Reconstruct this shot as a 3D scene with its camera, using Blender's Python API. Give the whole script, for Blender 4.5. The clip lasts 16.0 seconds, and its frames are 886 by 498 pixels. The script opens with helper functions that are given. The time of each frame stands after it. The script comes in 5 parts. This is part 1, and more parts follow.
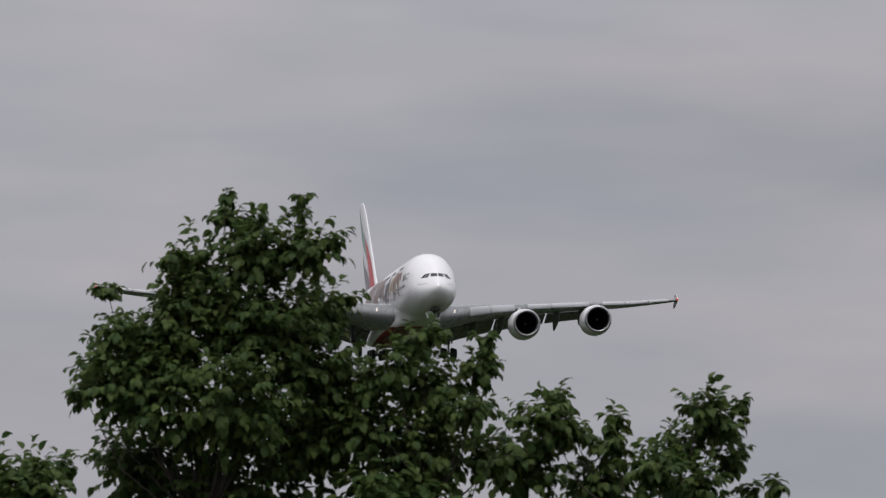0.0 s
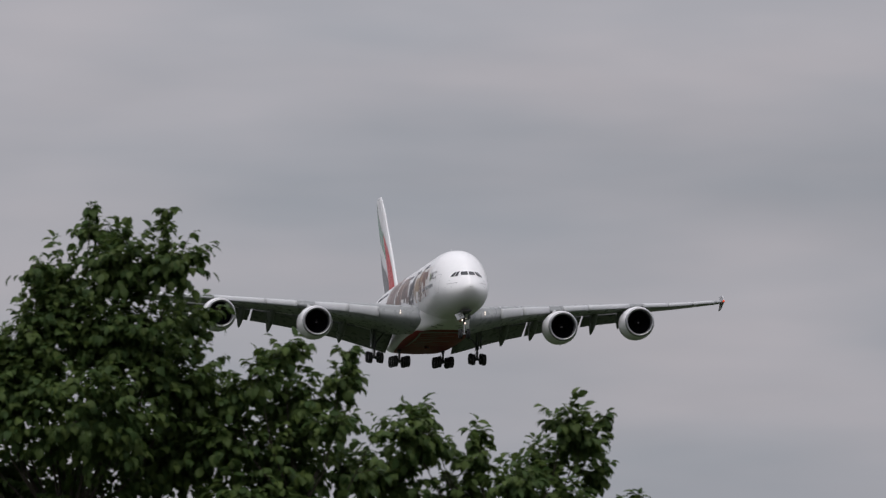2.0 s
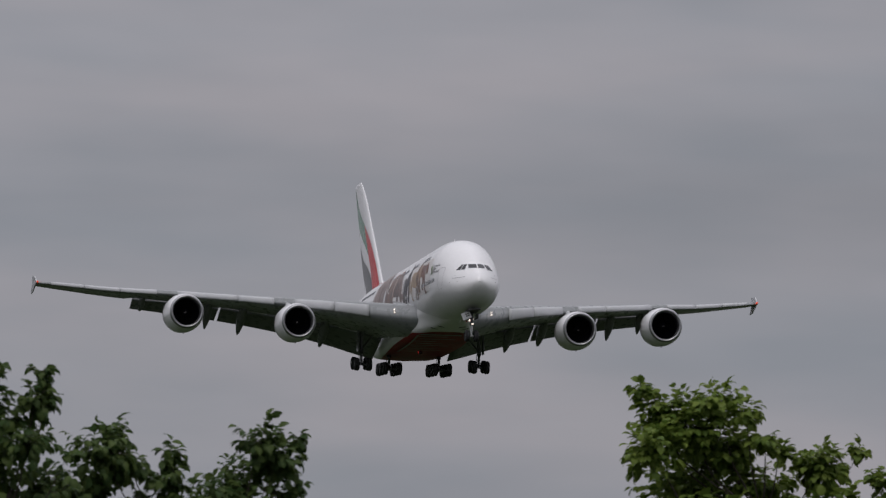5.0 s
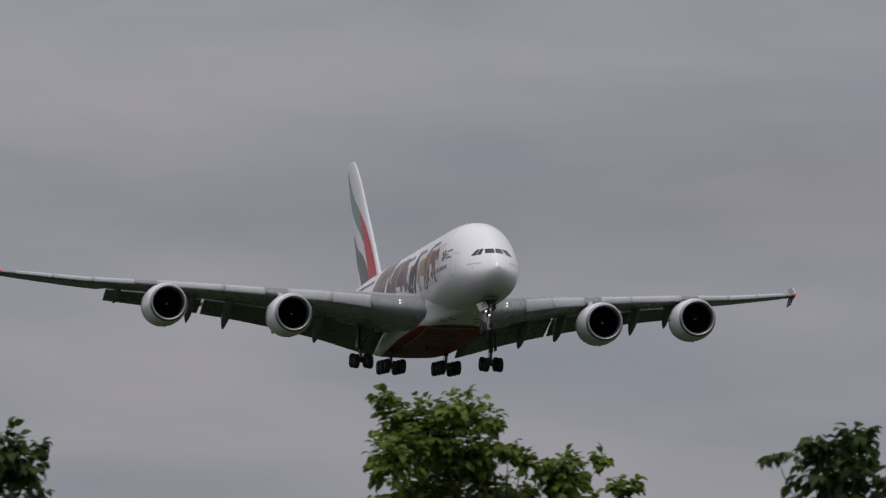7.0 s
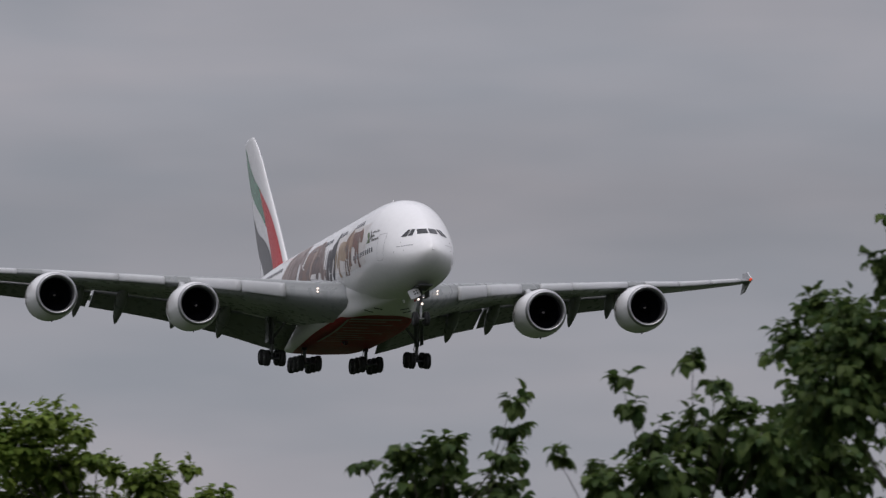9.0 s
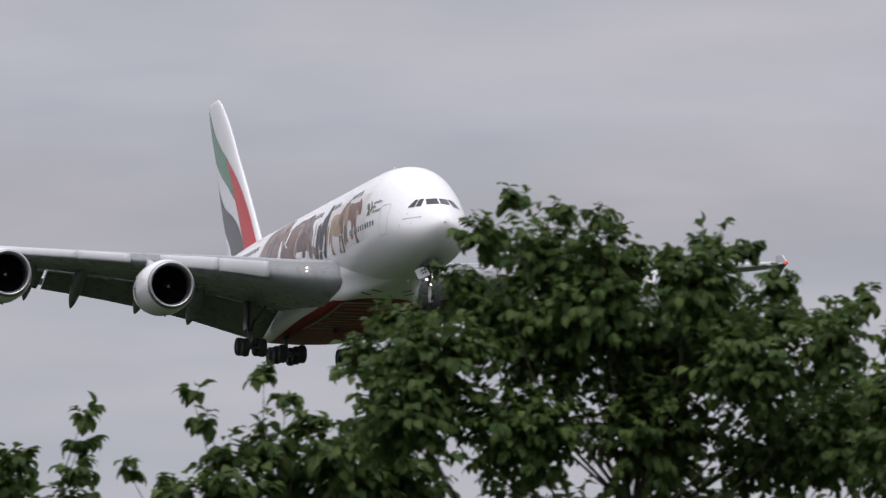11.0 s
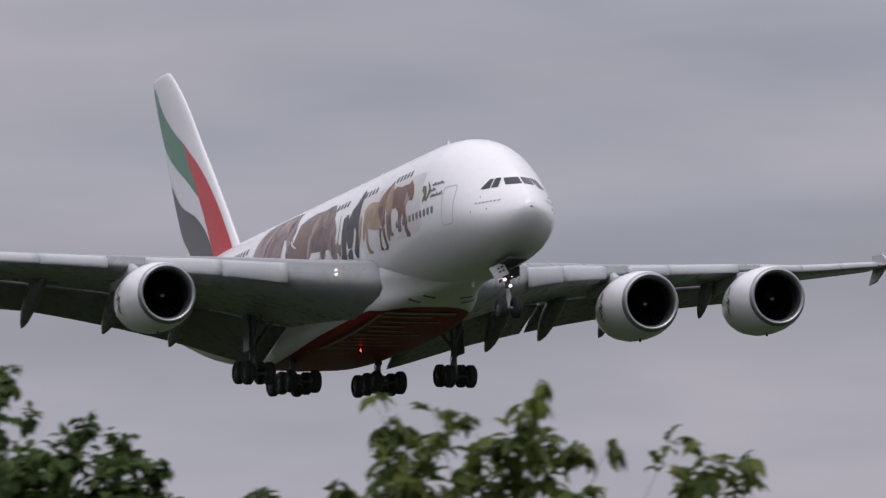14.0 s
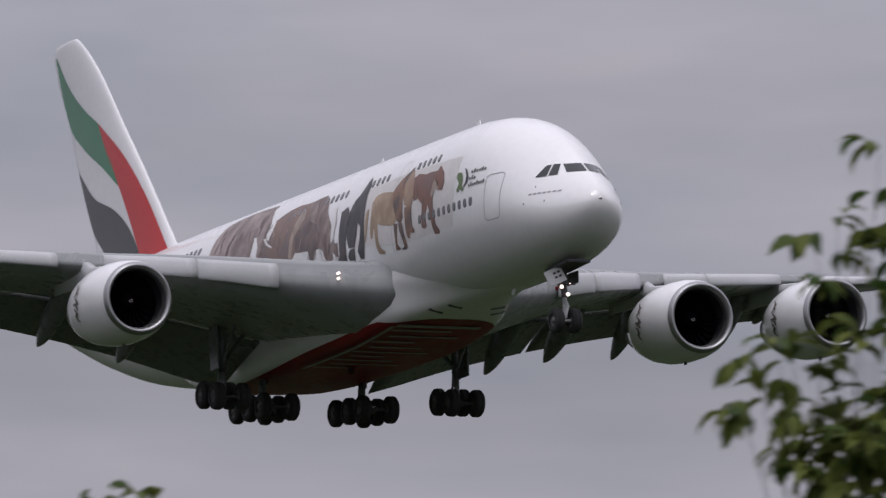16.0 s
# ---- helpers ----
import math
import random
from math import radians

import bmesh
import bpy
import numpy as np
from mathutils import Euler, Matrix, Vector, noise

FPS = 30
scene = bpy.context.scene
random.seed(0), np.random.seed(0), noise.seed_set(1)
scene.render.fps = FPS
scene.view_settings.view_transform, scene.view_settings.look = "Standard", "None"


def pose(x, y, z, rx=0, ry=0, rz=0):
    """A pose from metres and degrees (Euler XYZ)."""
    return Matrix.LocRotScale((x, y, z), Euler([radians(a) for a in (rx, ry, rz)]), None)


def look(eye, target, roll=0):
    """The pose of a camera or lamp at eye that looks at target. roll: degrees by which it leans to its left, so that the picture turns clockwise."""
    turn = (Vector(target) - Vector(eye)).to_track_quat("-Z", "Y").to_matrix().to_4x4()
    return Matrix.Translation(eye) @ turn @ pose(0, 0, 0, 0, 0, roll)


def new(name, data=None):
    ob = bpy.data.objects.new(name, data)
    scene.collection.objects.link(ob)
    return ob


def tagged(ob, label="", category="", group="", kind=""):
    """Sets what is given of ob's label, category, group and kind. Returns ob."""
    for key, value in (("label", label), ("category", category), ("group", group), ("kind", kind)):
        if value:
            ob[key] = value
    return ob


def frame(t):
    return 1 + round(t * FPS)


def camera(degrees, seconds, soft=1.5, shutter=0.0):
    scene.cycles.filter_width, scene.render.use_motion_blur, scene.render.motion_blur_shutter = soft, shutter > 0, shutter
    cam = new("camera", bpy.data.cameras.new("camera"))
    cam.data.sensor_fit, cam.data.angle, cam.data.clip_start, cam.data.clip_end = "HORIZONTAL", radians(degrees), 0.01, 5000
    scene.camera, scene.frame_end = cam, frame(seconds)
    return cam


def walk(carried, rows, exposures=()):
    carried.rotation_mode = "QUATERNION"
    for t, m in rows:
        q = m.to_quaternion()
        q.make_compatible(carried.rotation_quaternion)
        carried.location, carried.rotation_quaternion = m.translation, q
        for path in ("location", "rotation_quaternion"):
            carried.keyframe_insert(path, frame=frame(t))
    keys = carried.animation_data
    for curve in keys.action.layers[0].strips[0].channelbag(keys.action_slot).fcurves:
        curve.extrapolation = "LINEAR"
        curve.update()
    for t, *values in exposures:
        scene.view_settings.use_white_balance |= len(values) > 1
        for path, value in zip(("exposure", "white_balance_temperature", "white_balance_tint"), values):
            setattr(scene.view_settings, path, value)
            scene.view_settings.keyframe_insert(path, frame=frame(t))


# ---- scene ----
# camera: hand-held long telephoto, standing on the grass
EYE = (0.0, 0.0, 1.7)
cam = camera(4.276, 16.0, soft=1.3, shutter=0.38)

# seconds, turn to the left, tilt upwards, lean (degrees)
AIM = [
    (0.0, 0.0002, 4.1751, -0.0773),
    (0.5, -0.1459, 4.1814, -0.1749),
    (1.0, -0.2638, 4.1991, -0.1528),
    (1.5, -0.4191, 4.2239, -0.1934),
    (2.0, -0.6572, 4.2484, -0.2330),
    (2.5, -0.9258, 4.2658, -0.2587),
    (3.0, -1.1431, 4.2898, -0.3479),
    (3.5, -1.3594, 4.3056, -0.4629),
    (4.0, -1.5824, 4.3206, -0.5766),
    (4.5, -1.8594, 4.3483, -0.6053),
    (5.0, -2.1307, 4.3611, -0.6164),
    (5.5, -2.4121, 4.3735, -0.6340),
    (6.0, -2.7097, 4.3862, -0.6454),
    (6.5, -3.0295, 4.3995, -0.6380),
    (7.0, -3.3777, 4.4138, -0.5992),
    (7.5, -3.8371, 4.4217, -0.2535),
    (8.0, -4.4000, 4.4408, 0.0932),
    (8.5, -4.8791, 4.4535, 0.0365),
    (9.0, -5.3764, 4.4674, -0.0705),
    (9.5, -5.8930, 4.4828, -0.1965),
    (10.0, -6.4303, 4.5000, -0.3102),
    (10.5, -6.9902, 4.5194, -0.3803),
    (11.0, -7.4515, 4.5368, -0.1338),
    (11.5, -7.9730, 4.5744, -0.2422),
    (12.0, -8.5940, 4.6239, 0.1564),
    (12.5, -9.1759, 4.6834, 0.2493),
    (13.0, -9.8156, 4.7386, 0.8333),
    (13.5, -10.5872, 4.8078, 0.9691),
    (14.0, -11.6239, 4.9035, 1.0444),
    (14.5, -12.6318, 4.9928, 0.9834),
    (15.0, -13.6071, 5.0371, 0.6351),
    (15.5, -14.6495, 5.1315, 0.0468),
    (16.0, -16.0906, 5.3097, -0.4314),
]


cam.data.dof.use_dof, cam.data.dof.focus_distance, cam.data.dof.aperture_fstop = True, 900.0, 38.0


def aim(turn, tilt, lean):
    return pose(*EYE, 0, 0, turn) @ pose(0, 0, 0, 90 + tilt) @ pose(0, 0, 0, 0, 0, -lean)


EXPOSURES = [(0.0, -0.06, 6500, 10.5), (1.5, -0.05, 6500, 10.5), (2.2, -0.1, 6490, 10.8), (3.0, -0.26, 6480, 11), (4.5, -0.4, 6450, 11), (7.0, -0.42, 6420, 11.5), (8.0, -0.38, 6420, 11.5), (10.3, 0.1, 6400, 12),
             (11.0, 0.3, 6400, 12), (12.5, 0.36, 6350, 13), (13.5, 0.1, 6340, 14), (14.5, -0.1, 6330, 15), (16.0, -0.12, 6330, 15)]
walk(cam, [(t, aim(a, b, c)) for t, a, b, c in AIM], EXPOSURES)


# ---- sky and light: overcast afternoon ----
def make_world():
    world = bpy.data.worlds.new("overcast_sky")
    world.use_nodes = True
    nt = world.node_tree
    nt.nodes.clear()
    N = nt.nodes.new
    out, bg = N("ShaderNodeOutputWorld"), N("ShaderNodeBackground")
    tex = N("ShaderNodeTexCoord")
    sky = N("ShaderNodeTexSky")
    sky.sky_type, sky.sun_disc = "NISHITA", False
    sky.sun_elevation, sky.sun_rotation = radians(62), radians(188)
    sky.air_density, sky.dust_density = 1.0, 3.0
    skyk = N("ShaderNodeMix")
    skyk.data_type, skyk.blend_type = "RGBA", "MULTIPLY"
    skyk.inputs[0].default_value = 1.0
    skyk.inputs[7].default_value = (0.06, 0.06, 0.06, 1)
    nt.links.new(sky.outputs[0], skyk.inputs[6])
    # cloud layer: brighter towards the zenith, soft streaks near the horizon
    sep = N("ShaderNodeSeparateXYZ")
    nt.links.new(tex.outputs["Generated"], sep.inputs[0])
    rise = N("ShaderNodeMapRange")
    rise.inputs[1].default_value, rise.inputs[2].default_value = 0.0, 0.9
    rise.inputs[3].default_value, rise.inputs[4].default_value = 0.36, 1.15
    nt.links.new(sep.outputs[2], rise.inputs[0])
    def streak(scale, detail, lo, hi, seed):
        m = N("ShaderNodeMapping")
        m.inputs["Scale"].default_value = scale
        m.inputs["Location"].default_value = (seed, seed * 0.7, seed * 1.3)
        m.inputs["Rotation"].default_value = (0, radians(6), 0)
        nt.links.new(tex.outputs["Generated"], m.inputs[0])
        n = N("ShaderNodeTexNoise")
        n.inputs["Scale"].default_value, n.inputs["Detail"].default_value = 1.0, detail
        n.inputs["Roughness"].default_value = 0.5
        nt.links.new(m.outputs[0], n.inputs["Vector"])
        r = N("ShaderNodeMapRange")
        r.inputs[1].default_value, r.inputs[2].default_value = 0.3, 0.7
        r.inputs[3].default_value, r.inputs[4].default_value = lo, hi
        nt.links.new(n.outputs[0], r.inputs[0])
        return r.outputs[0]
    a = streak((22, 22, 95), 3.0, 0.89, 1.07, 3.1)
    b = streak((55, 55, 210), 3.0, 0.975, 1.025, 7.7)
    def mul(x, y):
        n = N("ShaderNodeMath")
        n.operation = "MULTIPLY"
        nt.links.new(x, n.inputs[0])
        nt.links.new(y, n.inputs[1])
        return n.outputs[0]
    # a long darker bank of cloud lying low over the field, denser to the east
    bend = N("ShaderNodeMath")
    bend.operation = "MULTIPLY_ADD"
    nt.links.new(streak((9, 9, 30), 2.0, -1.0, 1.0, 5.3), bend.inputs[0])
    bend.inputs[1].default_value = 0.0035
    nt.links.new(sep.outputs[2], bend.inputs[2])
    bank = N("ShaderNodeValToRGB")
    ramp = bank.color_ramp
    ramp.interpolation = "B_SPLINE"
    ramp.elements[0].position, ramp.elements[0].color = 0.0700, (1, 1, 1, 1)
    ramp.elements[1].position, ramp.elements[1].color = 0.1140, (1, 1, 1, 1)
    for place, v in ((0.0755, 0.93), (0.0800, 0.78), (0.0845, 0.84), (0.0890, 0.965), (0.0935, 0.98), (0.0985, 0.90), (0.1050, 0.90)):
        e = ramp.elements.new(place)
        e.color = (v, v, v, 1)
    nt.links.new(bend.outputs[0], bank.inputs[0])
    east = N("ShaderNodeMapRange")
    east.inputs[1].default_value, east.inputs[2].default_value = -0.02, 0.09
    nt.links.new(sep.outputs[0], east.inputs[0])
    bank_mix = N("ShaderNodeMix")
    bank_mix.inputs[2].default_value = 1.0
    nt.links.new(east.outputs[0], bank_mix.inputs[0])
    nt.links.new(bank.outputs[0], bank_mix.inputs[3])
    value = mul(mul(mul(a, b), rise.outputs[0]), bank_mix.outputs[0])
    tint = N("ShaderNodeMix")
    tint.data_type = "RGBA"
    tint.inputs[6].default_value = (0.905, 0.965, 1.08, 1)
    tint.inputs[7].default_value = (1.01, 0.968, 1.035, 1)
    warm = N("ShaderNodeMapRange")
    warm.inputs[1].default_value, warm.inputs[2].default_value = 0.86, 1.08
    nt.links.new(a, warm.inputs[0])
    nt.links.new(warm.outputs[0], tint.inputs[0])
    grey = N("ShaderNodeVectorMath")
    grey.operation = "SCALE"
    nt.links.new(tint.outputs[2], grey.inputs[0])
    nt.links.new(value, grey.inputs["Scale"])
    mix = N("ShaderNodeMix")
    mix.data_type = "RGBA"
    mix.inputs[0].default_value = 0.94
    nt.links.new(skyk.outputs[2], mix.inputs[6])
    nt.links.new(grey.outputs[0], mix.inputs[7])
    nt.links.new(mix.outputs[2], bg.inputs[0])
    bg.inputs[1].default_value = 1.0
    nt.links.new(bg.outputs[0], out.inputs[0])
    scene.world = world


make_world()
sun = new("sun", bpy.data.lights.new("sun", "SUN"))
sun.data.energy, sun.data.angle, sun.data.color = 1.4, radians(24), (1.0, 0.97, 0.93)
sun.matrix_world = look((0, 0, 50), (6, 42, -30))


# ---- materials ----
def material(name, base, rough=0.5, metal=0.0, vary=0.12, scale=3.0, fine=40.0, bump=0.0, island=0.0,
             coat=0.0, emit=None, strength=0.0, translucent=0.0, second=None, spec=0.5):
    m = bpy.data.materials.new(name)
    m.use_nodes = True
    nt = m.node_tree
    nt.nodes.clear()
    N, L = nt.nodes.new, nt.links.new
    out, b = N("ShaderNodeOutputMaterial"), N("ShaderNodeBsdfPrincipled")
    tex = N("ShaderNodeTexCoord")
    n1, n2 = N("ShaderNodeTexNoise"), N("ShaderNodeTexNoise")
    n1.inputs["Scale"].default_value, n2.inputs["Scale"].default_value = scale, fine
    n1.inputs["Detail"].default_value, n2.inputs["Detail"].default_value = 4, 3
    L(tex.outputs["Object"], n1.inputs["Vector"])
    L(tex.outputs["Object"], n2.inputs["Vector"])
    add = N("ShaderNodeMath")
    add.operation = "ADD"
    L(n1.outputs[0], add.inputs[0])
    L(n2.outputs[0], add.inputs[1])
    rng = N("ShaderNodeMapRange")
    rng.inputs[1].default_value, rng.inputs[2].default_value = 0.6, 1.4
    rng.inputs[3].default_value, rng.inputs[4].default_value = 1 - vary, 1 + vary * 0.5
    L(add.outputs[0], rng.inputs[0])
    colour = N("ShaderNodeMix")
    colour.data_type = "RGBA"
    colour.inputs[6].default_value = (*base, 1)
    colour.inputs[7].default_value = (*(second or base), 1)
    colour.inputs[0].default_value = 0.0
    if island:
        geo = N("ShaderNodeNewGeometry")
        L(geo.outputs["Random Per Island"], colour.inputs[0])
    elif second:
        crisp = N("ShaderNodeMapRange")
        crisp.inputs[1].default_value, crisp.inputs[2].default_value = 0.42, 0.58
        L(n1.outputs[0], crisp.inputs[0])
        L(crisp.outputs[0], colour.inputs[0])
    scl = N("ShaderNodeVectorMath")
    scl.operation = "SCALE"
    L(colour.outputs[2], scl.inputs[0])
    L(rng.outputs[0], scl.inputs["Scale"])
    L(scl.outputs[0], b.inputs["Base Color"])
    rr = N("ShaderNodeMapRange")
    rr.inputs[1].default_value, rr.inputs[2].default_value = 0.3, 0.7
    rr.inputs[3].default_value, rr.inputs[4].default_value = max(0.03, rough - 0.07), min(1, rough + 0.07)
    L(n2.outputs[0], rr.inputs[0])
    L(rr.outputs[0], b.inputs["Roughness"])
    b.inputs["Metallic"].default_value = metal
    b.inputs["Specular IOR Level"].default_value = spec
    b.inputs["Coat Weight"].default_value = coat
    if bump:
        bp = N("ShaderNodeBump")
        bp.inputs["Strength"].default_value, bp.inputs["Distance"].default_value = bump, 0.02
        L(n2.outputs[0], bp.inputs["Height"])
        L(bp.outputs[0], b.inputs["Normal"])
    if emit:
        b.inputs["Emission Color"].default_value = (*emit, 1)
        b.inputs["Emission Strength"].default_value = strength
    last = b.outputs[0]
    if translucent:
        tr, mx = N("ShaderNodeBsdfTranslucent"), N("ShaderNodeMixShader")
        L(scl.outputs[0], tr.inputs[0])
        mx.inputs[0].default_value = translucent
        L(b.outputs[0], mx.inputs[1])
        L(tr.outputs[0], mx.inputs[2])
        last = mx.outputs[0]
    L(last, out.inputs[0])
    return m


WHITE = material("white_gloss_paint", (0.80, 0.79, 0.80), 0.17, vary=0.05, scale=0.25, fine=3.0)
# light grey wing paint, taken darker to carry the shade of the underside
WING_GREY = material("shade_darkened_wing_grey", (0.255, 0.265, 0.27), 0.3, vary=0.12, scale=0.35, fine=1.2, spec=0.3)
SLAT_GREY = material("pale_grey_slat_paint", (0.46, 0.465, 0.48), 0.42, vary=0.08, scale=0.5, fine=6.0, spec=0.35)
# flap grey lowered further, with the shade under the wing in its colour
FLAP_GREY = material("shade_darkened_flap_grey", (0.17, 0.175, 0.18), 0.3, vary=0.16, scale=0.5, fine=1.6, spec=0.3)
BARE = material("polished_bare_metal", (0.38, 0.38, 0.39), 0.45, metal=1.0, vary=0.08, scale=1.0, fine=9.0)
DULL_METAL = material("dull_grey_steel", (0.17, 0.17, 0.175), 0.45, metal=0.5, vary=0.25, scale=2.0, fine=14.0)
DARK_METAL = material("dark_oily_metal", (0.07, 0.07, 0.075), 0.5, metal=0.5, vary=0.3, scale=2.0, fine=14.0)
# duct and fan: the inlet's deep shade is put into these near-black colours
DUCT = material("shade_darkened_acoustic_duct_lining", (0.028, 0.028, 0.033), 0.6, vary=0.15, scale=1.5, fine=20.0)
FAN = material("inlet_shade_black_fan", (0.005, 0.005, 0.007), 0.95, vary=0.2, spec=0.03)
RUBBER = material("black_tyre_rubber", (0.022, 0.022, 0.023), 0.8, vary=0.3, scale=3.0, fine=30.0, bump=0.2)
HUB = material("pale_grey_wheel_hub", (0.14, 0.14, 0.14), 0.55, vary=0.2)
HUB_PALE = material("pale_painted_strut", (0.55, 0.55, 0.55), 0.45, vary=0.12)
GLASS_DARK = material("dark_tinted_cockpit_glass", (0.012, 0.013, 0.016), 0.06, vary=0.0, spec=0.6)
CABIN_GLASS = material("dark_cabin_window_glass", (0.13, 0.13, 0.14), 0.15, vary=0.05, spec=0.6)
SEAM = material("grey_door_seam", (0.28, 0.28, 0.30), 0.5, vary=0.1)
RED = material("signal_red_gloss_paint", (0.56, 0.024, 0.026), 0.3, vary=0.06, scale=0.4)
GREEN = material("flag_green_gloss_paint", (0.035, 0.20, 0.095), 0.2, vary=0.06, scale=0.4)
BLACK = material("black_gloss_paint", (0.025, 0.024, 0.027), 0.33, vary=0.08, scale=0.4, coat=0.3)
# the signal red again, mottled, with the belly's shade mixed into its colour
BELLY_RED = material("shade_darkened_mottled_belly_red", (0.26, 0.012, 0.018), 0.5, vary=0.45, scale=0.5, fine=2.5, spec=0.25)
# white lettering greyed in its colour to stand for the underside shade
LETTER = material("shade_dimmed_white_lettering", (0.34, 0.31, 0.31), 0.5, vary=0.5, scale=0.8, fine=2.0, spec=0.25)
LOGO_GREY = material("dark_grey_lettering", (0.06, 0.06, 0.065), 0.4, vary=0.08)
COWL_MARK = material("grey_brown_cowl_lettering", (0.10, 0.085, 0.075), 0.4, vary=0.15)
LEAF_LOGO = material("olive_green_emblem_paint", (0.10, 0.16, 0.05), 0.4, vary=0.1)
LAMP = material("lit_landing_light", (0.9, 0.9, 0.9), 0.2, emit=(1.0, 0.80, 0.68), strength=1.9)
BEACON_RED = material("unlit_dark_red_beacon_drum", (0.05, 0.008, 0.008), 0.4, vary=0.05, spec=0.2)
BEACON_LIT = material("lit_red_beacon_window", (0.6, 0.03, 0.02), 0.2, emit=(1.0, 0.03, 0.03), strength=9.0)
NAV_RED = material("red_navigation_light", (0.6, 0.05, 0.03), 0.2, emit=(1.0, 0.12, 0.05), strength=0.5)
ELEPHANT = material("grey_brown_elephant_print", (0.20, 0.145, 0.135), 0.4, vary=0.5, scale=0.7, fine=2.5, second=(0.30, 0.235, 0.22))
RHINO = material("brown_rhino_print", (0.27, 0.165, 0.13), 0.4, vary=0.5, scale=0.8, fine=2.5, second=(0.15, 0.115, 0.11))
RHINO_GREY = material("grey_brown_hide_print", (0.22, 0.155, 0.14), 0.4, vary=0.5, scale=0.9, fine=2.5, second=(0.27, 0.22, 0.20))
GORILLA = material("charcoal_ape_print", (0.035, 0.034, 0.042), 0.4, vary=0.5, scale=0.9, fine=2.5, second=(0.06, 0.055, 0.06))
LION = material("tan_lion_print", (0.36, 0.255, 0.165), 0.4, vary=0.3, scale=0.8, fine=3.0, second=(0.42, 0.31, 0.21))
FACE = material("tan_lion_face_print", (0.40, 0.27, 0.18), 0.4, vary=0.35, scale=1.4, fine=4.0, second=(0.30, 0.19, 0.13))
MANE = material("dark_brown_mane_print", (0.11, 0.075, 0.065), 0.4, vary=0.5, scale=0.9, fine=2.5, second=(0.24, 0.13, 0.08))
TIGER = material("rust_brown_tiger_print", (0.24, 0.10, 0.065), 0.4, vary=0.5, scale=0.9, fine=2.5, second=(0.17, 0.085, 0.07))
RHINO_DARK = material("shaded_brown_hide_print", (0.125, 0.088, 0.085), 0.4, vary=0.5, scale=0.8, fine=2.5, second=(0.19, 0.135, 0.12))
LION_SHADE = material("pale_brown_hide_print", (0.42, 0.33, 0.28), 0.4, vary=0.4, scale=0.8, fine=3.0, second=(0.34, 0.24, 0.19))
APE_BROWN = material("brown_grey_ape_print", (0.095, 0.075, 0.075), 0.4, vary=0.5, scale=0.9, fine=2.5, second=(0.05, 0.045, 0.052))
HAZE_PRINT = material("pale_savanna_haze_print", (0.66, 0.63, 0.62), 0.4, vary=0.12, scale=0.5, fine=2.0)
GRASS_PRINT = material("white_dry_grass_print", (0.74, 0.72, 0.71), 0.35, vary=0.12, scale=1.5, fine=4.0)
BARK = material("grey_brown_bark", (0.050, 0.040, 0.030), 0.95, vary=0.4, scale=4.0, fine=30.0, bump=0.6)
MAPLE = material("dark_green_maple_leaf", (0.048, 0.087, 0.028), 0.55, vary=0.3, spec=0.14, scale=0.9, fine=9.0, island=1, second=(0.098, 0.138, 0.038), translucent=0.42)
LIME = material("yellow_green_leaf", (0.090, 0.146, 0.026), 0.55, vary=0.3, spec=0.14, scale=0.9, fine=9.0, island=1, second=(0.195, 0.255, 0.050), translucent=0.38)
ASH = material("mid_green_compound_leaf", (0.048, 0.084, 0.022), 0.55, vary=0.3, spec=0.14, scale=0.9, fine=9.0, island=1, second=(0.165, 0.190, 0.046), translucent=0.38)
GRASS = material("mown_grass", (0.016, 0.026, 0.010), 0.95, vary=0.4, scale=0.02, fine=1.5, second=(0.030, 0.042, 0.018), spec=0.1)


# ---- mesh helpers ----
def mesh_of(name, verts, faces, mat, smooth=True):
    me = bpy.data.meshes.new(name)
    me.from_pydata([tuple(v) for v in verts], [], faces)
    me.materials.append(mat)
    if smooth:
        me.polygons.foreach_set("use_smooth", [True] * len(me.polygons))
    me.update()
    return me


def hold(name, me, parent, label="", at=None):
    ob = new(name, me)
    ob.parent = parent
    if at is not None:
        ob.matrix_basis = at
    return tagged(ob, label)


def grid_faces(nu, nv, wrap_v=False, base=0):
    faces = []
    for i in range(nu - 1):
        for j in range(nv if wrap_v else nv - 1):
            k = (j + 1) % nv
            faces.append((base + i * nv + j, base + i * nv + k, base + (i + 1) * nv + k, base + (i + 1) * nv + j))
    return faces


def sheet(name, rows, mat, parent, label="", wrap=False, caps=False, at=None, flip=False):
    nv = len(rows[0])
    verts = [p for r in rows for p in r]
    faces = grid_faces(len(rows), nv, wrap)
    if caps:
        faces.append(tuple(range(nv)))
        faces.append(tuple(range((len(rows) - 1) * nv, len(rows) * nv))[::-1])
    if flip:
        faces = [f[::-1] for f in faces]
    me = mesh_of(name, verts, faces, mat)
    bm = bmesh.new()
    bm.from_mesh(me)
    if caps or wrap:
        bmesh.ops.recalc_face_normals(bm, faces=bm.faces)
    bm.to_mesh(me)
    bm.free()
    return hold(name, me, parent, label, at)


def lathe(profile, n=40, axis="y"):
    """Rings of a body of revolution from (along, radius) pairs."""
    rows = []
    for a, r in profile:
        ring = []
        for k in range(n):
            c, s = math.cos(2 * math.pi * k / n) * r, math.sin(2 * math.pi * k / n) * r
            ring.append((c, a, s) if axis == "y" else ((a, c, s) if axis == "x" else (c, s, a)))
        rows.append(ring)
    return rows


